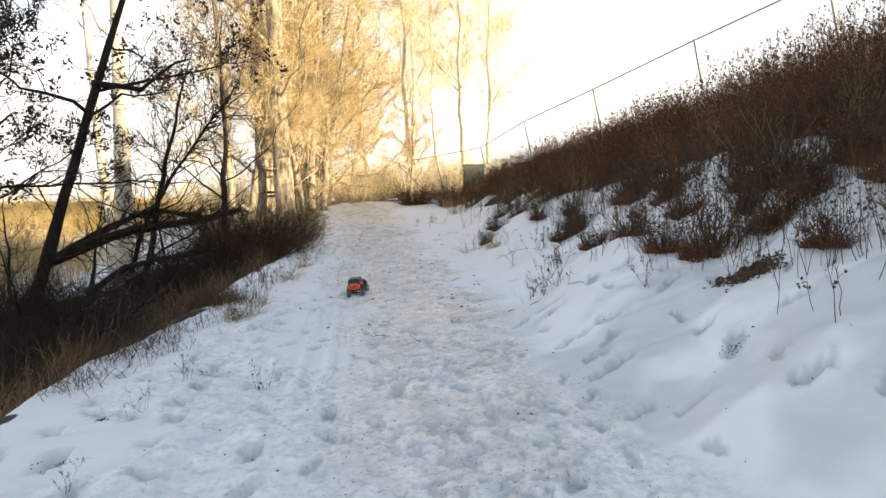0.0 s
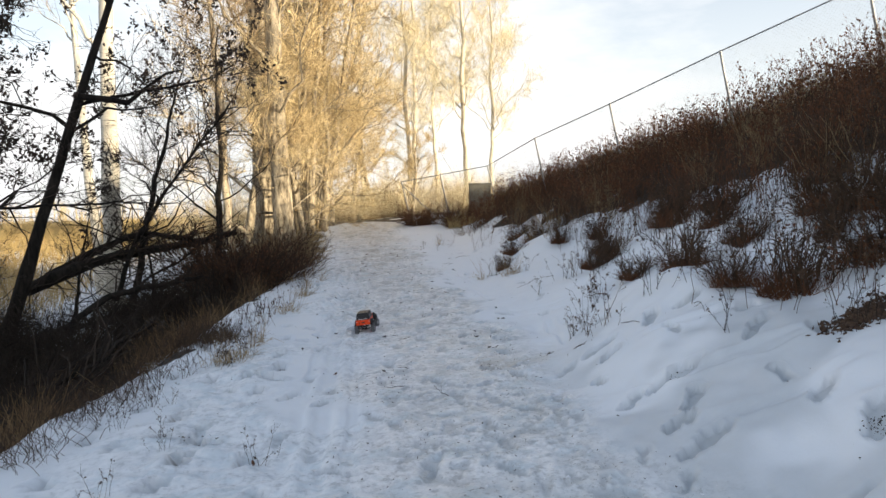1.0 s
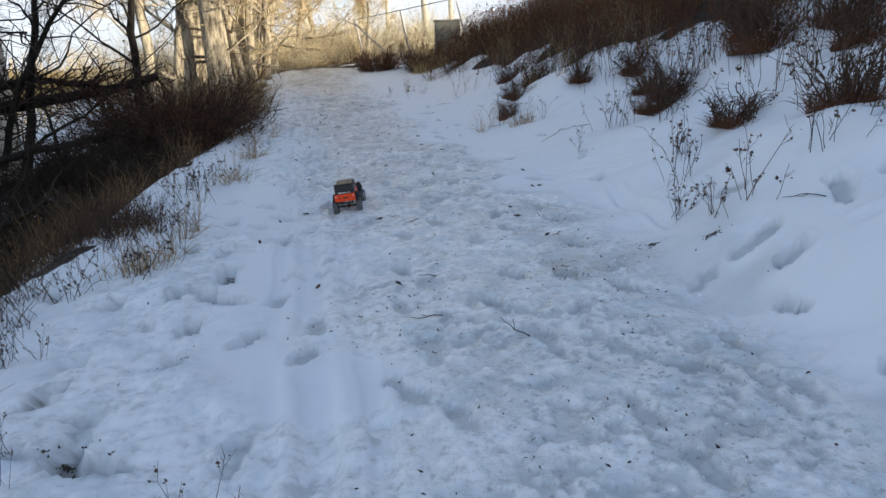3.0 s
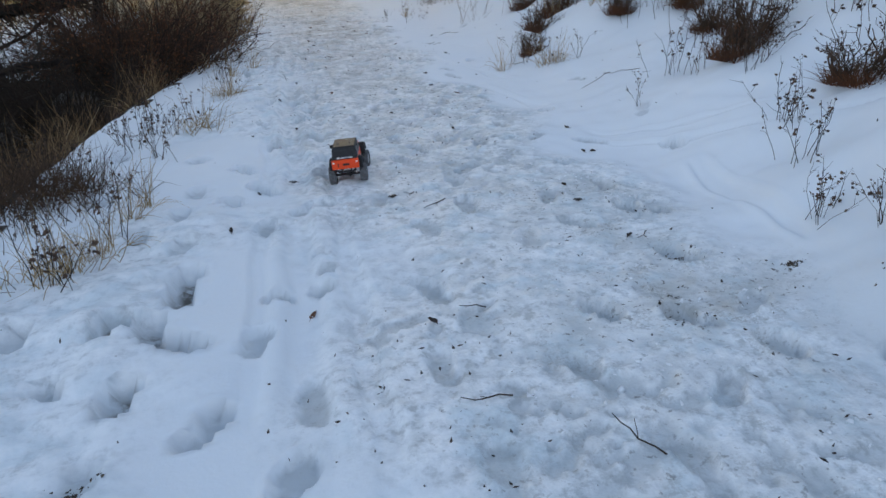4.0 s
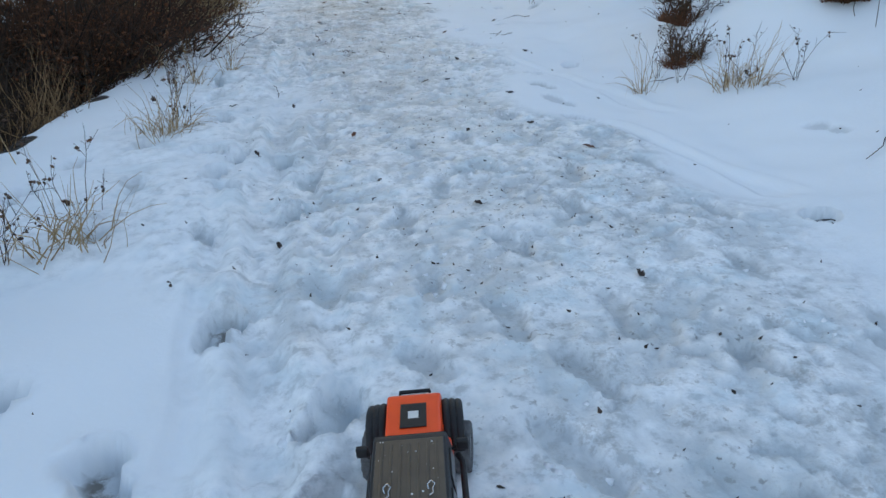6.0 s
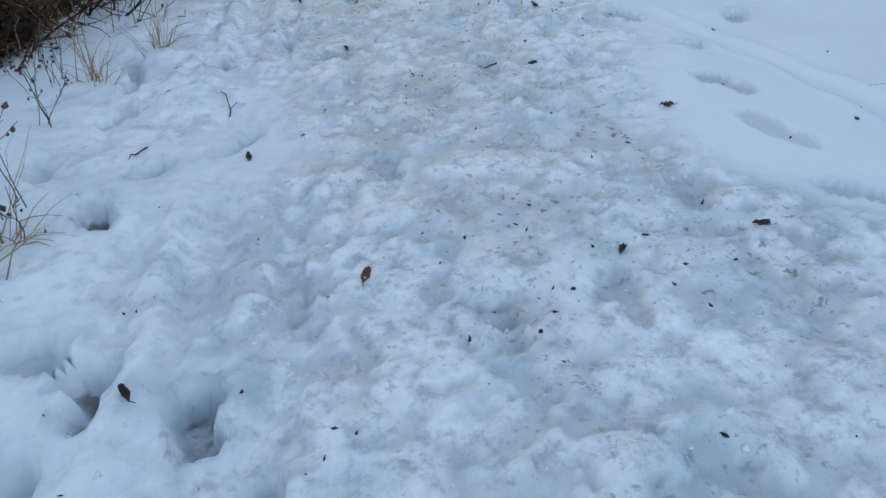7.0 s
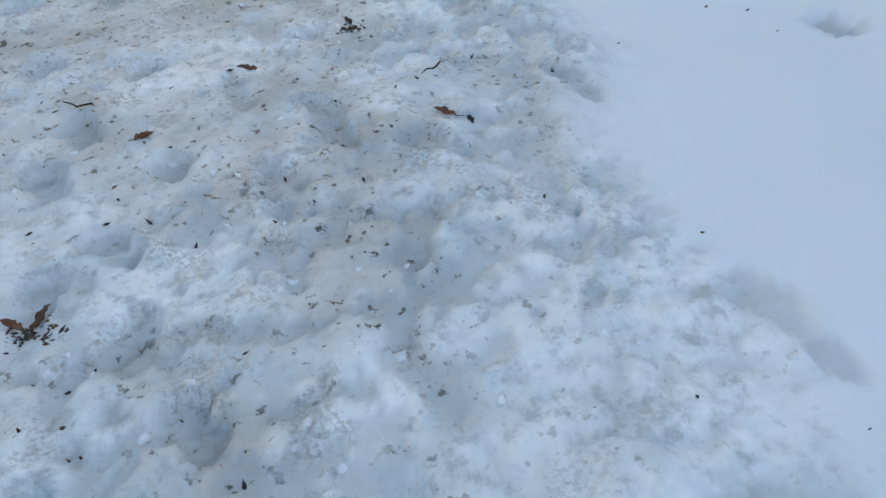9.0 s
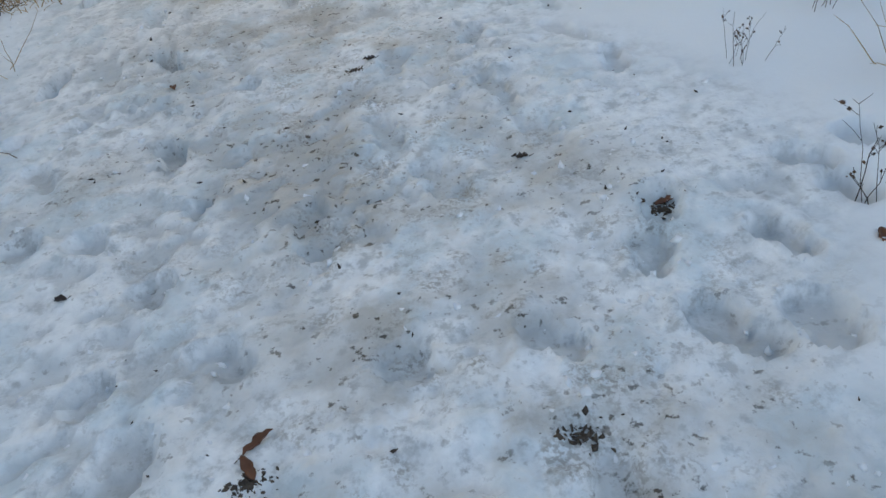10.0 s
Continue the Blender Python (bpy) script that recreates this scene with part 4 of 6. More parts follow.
# scattered weeds on the lower, snowy slope
b = scatter(r, 7000, 0.8, 7, 3, 22, lambda x, y: smooth(0.9, 1.9, over_foot(x, y)) * (0.12 + 0.88 * smooth(-0.1, 0.4, fbm(x, y, 0.7, 2, 151))) * smooth(5.0, 3.6, over_foot(x, y)))
b_rust = scatter(r, 6000, 0.8, 7, 3, 22, lambda x, y: smooth(1.2, 2.2, over_foot(x, y)) * smooth(-0.2, 0.35, fbm(x, y, 0.9, 2, 155)) * smooth(5.0, 3.6, over_foot(x, y)))
stuff("slope_weeds", weed_chunks(r, b_rust, 0.3 + 0.45 * r.random(len(b_rust)), 5, 6), M["rust"], "rust-brown seeded weeds standing out of the snowy slope", "weeds")
stuff("slope_weeds", weed_chunks(r, b, 0.25 + 0.4 * r.random(len(b)), 4, 4), M["weed"], "thin dry weeds standing out of the snowy slope", "weeds")

# single shrubs at the foot of the slope
r = np.random.default_rng(81)
variants = []
for s, rad, h in ((1, 0.30, 0.50), (2, 0.26, 0.42), (3, 0.34, 0.60)):
    st, tw = bush_mesh(200 + s, rad, h, 48, 330, 0.6)
    n = 620
    a, d = r.random(n) * 6.28, np.sqrt(r.random(n)) * rad * 0.9
    g = grass_chunks(r, np.stack([np.cos(a) * d, np.sin(a) * d, 0 * a - 0.04], -1), h * (0.25 + 0.4 * r.random(n)), 0.003, 0.5, 0.5)
    k = 260
    c, _ = along(tw, r.integers(0, len(tw), k), 0.6 + 0.4 * r.random(k))
    heads = blobs(c, r.uniform(0.5, 1.2, (k, 1)) * (0.011, 0.008, 0.014), r)
    variants.append((mesh_from("stems", st, M["weed"]), mesh_from("skirt", g, M["rust"]), mesh_from("seed_heads", [heads], M["seed"])))
made = {}
for i, (x, y, v, size) in enumerate(((2.15, 8.75, 2, 1.0), (2.45, 9.0, 0, 0.9), (2.1, 7.65, 1, 0.9), (2.1, 6.65, 0, 0.95), (1.95, 5.75, 2, 0.8), (2.15, 5.25, 2, 1.0), (3.05, 8.6, 2, 1.1), (2.65, 6.6, 2, 1.0),
                                      (2.6, 5.0, 0, 1.1), (2.9, 7.4, 1, 1.1), (1.75, 11.5, 1, 0.7), (2.1, 12.1, 0, 0.8), (2.9, 13.4, 2, 1.0), (2.9, 14.5, 0, 1.0), (2.75, 9.9, 1, 1.0), (3.2, 5.8, 2, 1.1), (2.4, 4.2, 0, 0.9), (3.6, 6.7, 0, 1.2), (3.3, 7.9, 2, 1.1), (3.5, 9.3, 1, 1.2), (3.9, 7.3, 2, 1.2), (3.0, 10.6, 0, 1.0), (2.6, 11.2, 1, 0.9), (3.8, 5.6, 1, 1.2), (3.4, 4.9, 0, 1.1), (2.8, 5.7, 1, 1.0), (3.15, 6.2, 0, 1.0), (3.0, 4.3, 2, 1.1), (3.5, 4.2, 0, 1.1), (2.75, 3.8, 1, 1.0), (3.8, 4.7, 2, 1.2), (3.1, 5.3, 2, 1.0), (4.2, 6.2, 0, 1.2))):
    m = Matrix.Translation((x, y, ground_z(x, y) - 0.02)) @ pose(0, 0, 0, 9 * math.sin(3.1 * i), 9 * math.cos(2.3 * i), 67 * i) @ Matrix.Diagonal((size * (0.72 + 0.35 * (i * 5 % 7) / 7), size * (0.62 + 0.4 * (i * 3 % 5) / 5), size * (0.62 + 0.38 * (i * 4 % 7) / 7), 1))
    if v not in made:
        ob = thing("dry_shrub", (0, 0, 0), "low dry brown shrub standing out of the snow on the slope", "shrub", "dry shrubs on the slope")
        for nm, me in zip(("wood", "skirt", "seed_cover"), variants[v]):
            tagged(part(nm, me, ob), kind="stuff")
        ob.matrix_basis = m
        made[v] = ob
    else:
        c = copy_thing(made[v], Matrix.Identity(4))
        c.matrix_basis = m

# single dry weeds by the path
weeds = []
for s in range(5):
    r2 = np.random.default_rng(300 + s)
    n = 5 + 2 * s
    base = np.stack([r2.normal(0, 0.05, n), r2.normal(0, 0.05, n), np.full(n, -0.03)], -1)
    ch = weed_chunks(r2, base, 0.18 + 0.25 * r2.random(n), 4, 5, 0.3, 0.0024, (0.009, 0.006, 0.011))
    weeds.append((mesh_from("stalks", ch[:2], M["weed" if s % 2 else "dark_twig"]), mesh_from("seed_heads", ch[2:], M["seed"])))
made = {}
spots = ((-2.04, 9.68, 3), (-1.89, 9.92, 4), (-1.95, 9.5, 2), (-1.61, 10.11, 1), (-1.75, 9.8, 3), (-2.0, 7.36, 4), (-1.87, 7.85, 2), (-1.74, 9.22, 3), (-2.25, 8.0, 4), (-2.3, 7.2, 3), (-2.4, 6.4, 4), (-2.5, 5.9, 2), (-2.2, 9.0, 1),
         (1.04, 6.71, 4), (1.21, 6.34, 1), (1.54, 6.22, 2), (1.64, 10.86, 1), (1.85, 10.61, 0), (1.44, 8.79, 0), (1.93, 9.22, 2), (1.99, 8.92, 1), (2.04, 8.68, 0), (2.11, 8.45, 3), (1.94, 8.39, 0), (1.62, 7.61, 4), (1.37, 7.2, 2), (1.55, 11.44, 0),
         (-1.48, 12.71, 2), (-1.33, 11.58, 1), (-1.45, 12.3, 0), (1.55, 11.23, 0), (1.86, 17.89, 0), (1.42, 17.55, 0), (2.08, 17.33, 1), (1.9, 17.57, 0), (1.62, 16.9, 0), (1.55, 18.26, 2), (1.93, 18.42, 1), (1.44, 5.0, 0), (1.93, 4.43, 2), (1.08, 6.4, 3),
         (-1.5, 15.0, 3), (-1.3, 16.0, 2), (-1.2, 17.2, 4), (-2.35, 10.7, 3), (-2.1, 11.3, 2),
         (-2.16, 5.65, 0), (-2.26, 4.71, 1), (-2.82, 6.2, 2), (-2.37, 7.61, 0), (-1.54, 5.01, 1), (-3.26, 5.61, 2), (-2.35, 3.59, 0), (-2.26, 6.42, 1), (-2.13, 5.41, 2), (-2.55, 7.4, 0))
for i, (x, y, v) in enumerate(spots):
    m = Matrix.Translation((x, y, ground_z(x, y))) @ pose(0, 0, 0, 0, 0, 53 * i) @ Matrix.Scale((0.8 + 0.05 * (i * 7 % 9)) * (0.5 if y > 16 or (y < 6.5 and x < 0) else 0.85), 4)
    if v not in made:
        ob = thing("dry_weed", (0, 0, 0), "thin dry brown weed with small seed heads standing in snow", "weed", "dry weeds in the snow")
        for nm, me in zip(("dry_growth", "seed_cover"), weeds[v]):
            tagged(part(nm, me, ob), kind="stuff")
        ob.matrix_basis = m
        made[v] = ob
    else:
        copy_thing(made[v], Matrix.Identity(4)).matrix_basis = m

# tufts of dry grass
tufts = []
for s in range(3):
    r2 = np.random.default_rng(330 + s)
    n = (26, 60, 160)[s]
    w = (0.03, 0.07, 0.16)[s]
    base = np.stack([r2.normal(0, w, n), r2.normal(0, w, n), np.full(n, -0.03)], -1)
    tufts.append(mesh_from("blades", grass_chunks(r2, base, 0.16 + 0.28 * r2.random(n), 0.0022, 0.45, 0.7), M["straw" if s < 2 else "weed"]))
for i, (x, y, v) in enumerate(((-1.35, 11.41, 0), (-1.4, 11.3, 1), (-1.55, 9.86, 1), (1.68, 10.87, 1), (1.7, 10.75, 0), (-2.45, 8.45, 2), (-2.3, 8.6, 2), (-2.18, 8.39, 2), (-2.6, 8.1, 2), (-2.7, 7.3, 2), (-1.1, 12.92, 0), (-1.32, 12.69, 0), (1.34, 11.24, 0),
                                (1.86, 17.95, 0), (-1.4, 20.2, 2), (-1.15, 18.8, 2), (-1.3, 19.4, 2), (-2.9, 6.3, 2), (-2.75, 6.7, 2), (-3.0, 5.6, 2), (-2.3, 8.85, 2), (-2.15, 8.7, 2), (-2.42, 8.95, 2), (-1.75, 8.3, 0), (-1.82, 8.05, 0), (-1.9, 7.7, 1), (-1.95, 7.5, 0), (-2.05, 7.45, 1))):
    ob = thing("grass_tuft", (x, y, ground_z(x, y)), "brown matted tuft of dry grass at the edge of the snow" if v == 2 else "small tuft of tan dry grass bent over the snow", "grass", "grass tufts")
    ob.rotation_euler.z = i * 1.3
    tagged(part("tuft", tufts[v], ob), kind="stuff")

# the big brown bush at the edge of the path
st, tw = bush_mesh(91, 1.35, 1.25, 420, 5200)
bush = thing("brown_bush", on_land(-2.45, 13.9, 0.05), "large dense brown bush of bare twigs beside the path", "bush")
tagged(part("wood", mesh_from("stems", st[:1], M["dark_twig"]), bush), kind="stuff")
tagged(part("twig_net", mesh_from("twigs", st[1:], M["russet_twig"]), bush), kind="stuff")
n = 6500
r = np.random.default_rng(92)
c, _ = along(tw, r.integers(0, len(tw), n), r.random(n))
tagged(part("leaf_cover", mesh_from("leaf_cover", [blobs(c, r.uniform(0.5, 1.3, (n, 1)) * (0.016, 0.012, 0.004), r)], M["rust"]), bush), kind="stuff")
st, tw = bush_mesh(93, 1.0, 0.95, 260, 3000)
bush = thing("brown_bush", on_land(-3.1, 12.4, 0.05), "low dark tangle of bare twigs on the bank", "bush")
tagged(part("wood", mesh_from("stems", st[:1], M["dark_twig"]), bush), kind="stuff")
tagged(part("twig_net", mesh_from("twigs", st[1:], M["dark_twig"]), bush), kind="stuff")
wood, net = bush.children[0].data, bush.children[1].data
for i, (x, y, size) in enumerate(((-4.4, 9.3, 0.95), (-5.5, 10.2, 1.1), (-4.7, 11.3, 1.0), (-6.6, 9.2, 1.2), (-4.0, 7.6, 0.75), (-5.2, 7.4, 0.9), (-6.3, 12.0, 1.1), (-7.4, 10.6, 1.3), (-3.9, 10.6, 0.8), (-7.0, 7.6, 1.1), (-4.1, 13.2, 0.8))):
    bush = thing("brown_bush", on_land(x, y, 0.05), "low dark tangle of bare twigs on the bank", "bush", "dark tangles on the bank")
    bush.rotation_euler.z, bush.scale = 1.9 * i, (size, size, size * (0.8 + 0.1 * (i % 4)))
    tagged(part("wood", wood, bush), kind="stuff")
    tagged(part("twig_net", net, bush), kind="stuff")
st, tw = bush_mesh(94, 0.8, 0.7, 240, 2600)
for x, y in ((-1.75, 17.6), (-1.9, 19.3), (-2.6, 16.2), (2.3, 24.2), (3.4, 22.6)):
    bush = thing("brown_bush", on_land(x, y, 0.05), "low brown bush at the bend of the path", "bush")
    tagged(part("wood", mesh_from("stems", st[:1], M["weed"]), bush), kind="stuff")
    # two bushes get straw twigs, sunlight put into their colour
    tagged(part("twig_net", mesh_from("twigs", st[1:], M["straw" if y in (17.6, 19.3) else "rust"]), bush), kind="stuff")

st, tw = bush_mesh(98, 1.3, 1.5, 200, 2200)
# net takes the sun-paled twig colour to look brightly lit
gold_wood, gold_net = mesh_from("stems", st[:1], M["twig"]), mesh_from("twigs", st[1:], M["sun_pale_twig"])
for i, (x, y, size) in enumerate(((0.6, 31.0, 1.0), (1.9, 32.5, 1.2), (3.0, 31.5, 1.1), (-0.4, 32.0, 1.0), (4.2, 33.0, 1.3), (1.2, 36.0, 1.4), (2.7, 37.5, 1.5), (5.6, 32.0, 1.1), (-1.6, 31.0, 1.2), (6.8, 35.0, 1.4), (-3.6, 27.0, 1.1), (-4.6, 24.5, 1.0))):
    bush = thing("golden_bush", on_land(x, y, 0.05), "sunlit golden bush of bare twigs beyond the path", "bush", "golden bushes at the far end")
    bush.rotation_euler.z, bush.scale = 2.1 * i, (size, size, size * (0.85 + 0.1 * (i % 4)))
    tagged(part("wood", gold_wood, bush), kind="stuff")
    tagged(part("twig_net", gold_net, bush), kind="stuff")

# brush and dead grass on the bank, its deep shade put into their dark colours
r = np.random.default_rng(95)


def bank(x, y):
    u = left_edge(y) - x
    pocket = smooth(1.0, 0.6, np.hypot((x + 4.75) / 1.15, (y - 13.0) / 1.5))
    return smooth(0.0, 0.25, u) * (1 - smooth(bank_width(y), bank_width(y) + 1.2, u)) * (1 - 0.85 * pocket)


b = scatter(r, 7600, -9.5, -1, 3, 24, lambda x, y: bank(x, y) * 0.9)
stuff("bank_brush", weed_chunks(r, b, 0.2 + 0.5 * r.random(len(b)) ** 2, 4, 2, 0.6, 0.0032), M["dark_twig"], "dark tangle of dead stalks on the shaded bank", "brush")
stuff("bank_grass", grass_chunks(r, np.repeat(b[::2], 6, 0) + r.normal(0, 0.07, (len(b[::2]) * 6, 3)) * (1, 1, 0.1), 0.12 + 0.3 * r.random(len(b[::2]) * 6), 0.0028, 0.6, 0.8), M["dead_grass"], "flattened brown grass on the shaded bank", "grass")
b = scatter(r, 1500, -4.2, -0.8, 3, 24, lambda x, y: smooth(-0.35, 0.0, left_edge(y) - x) * smooth(0.9, 0.2, left_edge(y) - x) * smooth(-0.1, 0.4, fbm(x, y, 0.6, 2, 191)))
stuff("edge_grass", grass_chunks(r, np.repeat(b, 9, 0) + r.normal(0, 0.05, (len(b) * 9, 3)) * (1, 1, 0.1), 0.12 + 0.3 * r.random(len(b) * 9), 0.0024, 0.5, 0.8), M["straw"], "tan dry grass along the edge of the snowy bank", "grass")
b = scatter(r, 900, -5.0, -2.0, 4, 14, lambda x, y: smooth(-0.1, 0.3, left_edge(y) - x) * smooth(1.6, 0.6, left_edge(y) - x) * smooth(0.0, 0.35, fbm(x, y, 0.8, 2, 195)))
stuff("tan_grass", grass_chunks(r, np.repeat(b, 16, 0) + r.normal(0, 0.07, (len(b) * 16, 3)) * (1, 1, 0.1), 0.2 + 0.4 * r.random(len(b) * 16), 0.0024, 0.35, 0.6), M["tan_grass"], "standing clumps of tan dead grass on the edge of the bank", "grass")
n = 4200
b = scatter(r, n, -9.5, -2, 5, 21, lambda x, y: bank(x, y) * smooth(0.5, 1.1, left_edge(y) - x))
way = unit(np.stack([r.normal(size=len(b)), r.normal(size=len(b)), 0.35 * np.abs(r.normal(size=len(b)))], -1))
p = curves(b + (0, 0, 0.03), way, 0.4 + 1.0 * r.random(len(b)), 6, 0.1 * r.normal(size=len(b)), 0.05, r)
stuff("fallen_twigs", [tubes(p, (0.003 + 0.009 * r.random(len(b)) ** 2)[:, None] * np.linspace(1, 0.4, 6)[None], 4)], M["dark_twig"], "litter of fallen dark twigs on the bank", "twigs")
# golden rough grass beside the far path and out in the field
b = scatter(r, 1500, -3.5, 6, 21.5, 34, lambda x, y: smooth(0.1, 0.5, np.maximum(left_edge(y) - x + 0.3, over_foot(x, y) + 0.5)))
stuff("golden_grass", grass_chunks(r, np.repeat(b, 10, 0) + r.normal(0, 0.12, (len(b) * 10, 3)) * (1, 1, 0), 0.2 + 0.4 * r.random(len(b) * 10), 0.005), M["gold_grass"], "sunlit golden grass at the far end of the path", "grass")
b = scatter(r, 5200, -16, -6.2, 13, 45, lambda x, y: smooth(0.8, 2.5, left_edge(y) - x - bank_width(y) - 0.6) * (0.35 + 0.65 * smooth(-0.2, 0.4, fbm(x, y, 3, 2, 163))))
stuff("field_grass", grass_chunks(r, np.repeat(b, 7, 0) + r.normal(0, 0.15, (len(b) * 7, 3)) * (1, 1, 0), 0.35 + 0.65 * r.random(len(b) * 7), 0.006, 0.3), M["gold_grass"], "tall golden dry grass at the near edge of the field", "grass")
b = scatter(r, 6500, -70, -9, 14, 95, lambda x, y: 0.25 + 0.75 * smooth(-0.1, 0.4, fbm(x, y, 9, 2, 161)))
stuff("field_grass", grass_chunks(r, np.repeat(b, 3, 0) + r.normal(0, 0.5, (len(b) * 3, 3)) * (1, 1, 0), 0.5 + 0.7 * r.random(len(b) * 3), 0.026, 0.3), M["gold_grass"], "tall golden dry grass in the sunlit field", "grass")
# far woods beyond the field
n = 420
x = r.uniform(-190, 120, n)
b = np.stack([x, 120 + 40 * r.random(n) - 0.15 * x, np.full(n, 0.3)], -1)
h = 2.0 + 3.0 * r.random(n)
p = curves(b, np.stack([r.normal(0, 0.06, n), r.normal(0, 0.06, n), np.ones(n)], -1), h, 6, 0 * h, 0.02, r)
w = np.repeat(np.arange(n), 22)
b2, d2 = along(p, w, 0.15 + 0.85 * r.random(len(w)))
q = curves(b2, d2 + unit(r.normal(size=(len(w), 3))) * 0.9, h[w] * (0.1 + 0.2 * r.random(len(w))), 4, 0 * w, 0.06, r)
stuff("far_woods", [tubes(p, np.linspace(0.10, 0.03, 6)[None] * np.ones((n, 1)), 4), tubes(q, np.linspace(0.04, 0.015, 4)[None] * np.ones((len(w), 1)), 3)], M["sun_gold_twig"], "line of distant bare woods beyond the field", "woods")

# a boulder on the bank by the bush
r = np.random.default_rng(97)


def rock(at, size, label):
    bm = bmesh.new()
    bmesh.ops.create_icosphere(bm, subdivisions=3, radius=1.0)
    for v in bm.verts:
        d = 1 + 0.28 * noise.noise(v.co * 1.3 + Vector(at)) + 0.08 * noise.noise(v.co * 4.0 + Vector(at))
        v.co = Vector((v.co.x * size[0], v.co.y * size[1], v.co.z * size[2])) * d
    for f in bm.faces:
        f.smooth = True
    me = bpy.data.meshes.new("boulder")
    bm.to_mesh(me)
    bm.free()
    me.materials.append(M["rock"])
    ob = new("boulder", me)
    ob.location = at
    tagged(ob, label, "rock")


x, y = -2.95, 12.9
rock((x, y, float(land(x, y)) + 0.12), (0.30, 0.42, 0.26), "grey lichened boulder half sunk in the brushy bank")
x, y = -3.5, 12.2
rock((x, y, float(land(x, y)) + 0.10), (0.35, 0.3, 0.22), "grey boulder half sunk in the brushy bank")

# ---- wire fence on the hill ----
K_POST = (4.4, 22.9)
RUN = [(11.2, 5.2), (9.5, 8.2), (7.86, 11.0), (6.59, 13.2), (5.44, 15.7), (4.62, 18.6), K_POST, (3.2, 24.9), (2.05, 26.8)]
TOPS = [5.9, 5.5, 5.02, 4.40, 3.78, 3.33, 2.90, 2.74, 2.60]
fence = thing("wire_fence", on_land(*K_POST), "galvanised chain-link fence with a thin top rail along the hill", "fence")
origin = Vector(fence.location)
tops = [Vector((x, y, z)) for (x, y), z in zip(RUN, TOPS)]
feet = [Vector((x + 0.36, y, float(land(x + 0.36, y)) - 0.2)) for x, y in RUN]


def rod(name, a, b, r, parent, mat, sides=10, mid=6):
    p = np.array([a.lerp(b, t) - origin for t in np.linspace(0, 1, mid)])
    return part(name, mesh_from(name, [tubes(p[None], np.full((1, mid), r), sides)], mat), parent)


for i, (a, b) in enumerate(zip(feet, tops)):
    post = rod("post", a, b + Vector((0, 0, 0.02)), 0.024, fence, M["steel"])
    part("post_cap", mesh_from("post_cap", [blobs(np.array([b - origin]), np.array([(0.03, 0.03, 0.03)]), rng)], M["steel"]), post)
for a, b in zip(tops, tops[1:]):
    rod("top_rail", a, b, 0.013, fence, M["steel"])
rod("brace", tops[-1] + Vector((0, 0, -0.1)), feet[-1].lerp(feet[-2], 0.72) + Vector((0, 0, 0.2)), 0.022, fence, M["steel"])
chunks = []
for i in range(len(RUN) - 1):
    a, b, fa, fb = tops[i], tops[i + 1], feet[i], feet[i + 1]
    length = (b - a).length
    cols = int(length / 0.07)
    rows = 22
    s = (np.arange(cols) + 0.5) / cols
    t = np.linspace(0.13, 1, rows)
    for sign in (1, -1):
        ss = np.clip(s[:, None] + sign * ((np.arange(rows) % 2) - 0.5)[None] / cols, 0, 1)
        top = np.array(a)[None, None] * (1 - ss[..., None]) + np.array(b)[None, None] * ss[..., None]
        foot = np.array(fa)[None, None] * (1 - ss[..., None]) + np.array(fb)[None, None] * ss[..., None]
        p = foot * (1 - t[None, :, None]) + top * t[None, :, None] - np.array(origin)
        chunks.append(tubes(p, np.full(p.shape[:2], 0.0016), 3))
part("wire_mesh", mesh_from("wire_mesh", chunks, M["wire"]), fence, "thin diamond wire mesh")

# the dark cabinet behind the fence corner
M["cabinet"] = material("weathered_cabinet", plain((0.27, 0.255, 0.20), (0.15, 0.14, 0.115), 4, 0.7, 0.2))


def block(name, size, at, mat, parent=None, label="", bevel=0.01, taper=0.0, segments=2):
    bm = bmesh.new()
    bmesh.ops.create_cube(bm, size=1.0)
    for v in bm.verts:
        k = 1 - taper * (v.co.z + 0.5)
        v.co = Vector((v.co.x * size[0] * k, v.co.y * size[1] * k, v.co.z * size[2]))
    if bevel:
        bmesh.ops.bevel(bm, geom=list(bm.edges), offset=bevel, segments=segments, affect="EDGES", profile=0.6)
    me = bpy.data.meshes.new(name)
    bm.to_mesh(me)
    bm.free()
    me.materials.append(mat)
    ob = new(name, me)
    ob.location = at
    if parent:
        ob.parent = parent
    return tagged(ob, label)


cab = thing("utility_cabinet", on_land(4.35, 23.75), "dark weathered utility cabinet behind the wire fence", "cabinet")
cab.rotation_euler.z = radians(-14)
block("body", (0.78, 0.62, 1.02), (0, 0, 0.49), M["cabinet"], cab, "", 0.02, 0.06)
block("lid", (0.80, 0.66, 0.05), (0, 0, 1.025), M["cabinet"], cab, "", 0.012)
door = block("door", (0.62, 0.02, 0.80), (0, -0.315, 0.50), M["cabinet"], cab, "", 0.006)
block("handle", (0.02, 0.03, 0.10), (0.24, -0.02, 0.0), M["steel"], door, "", 0.005)


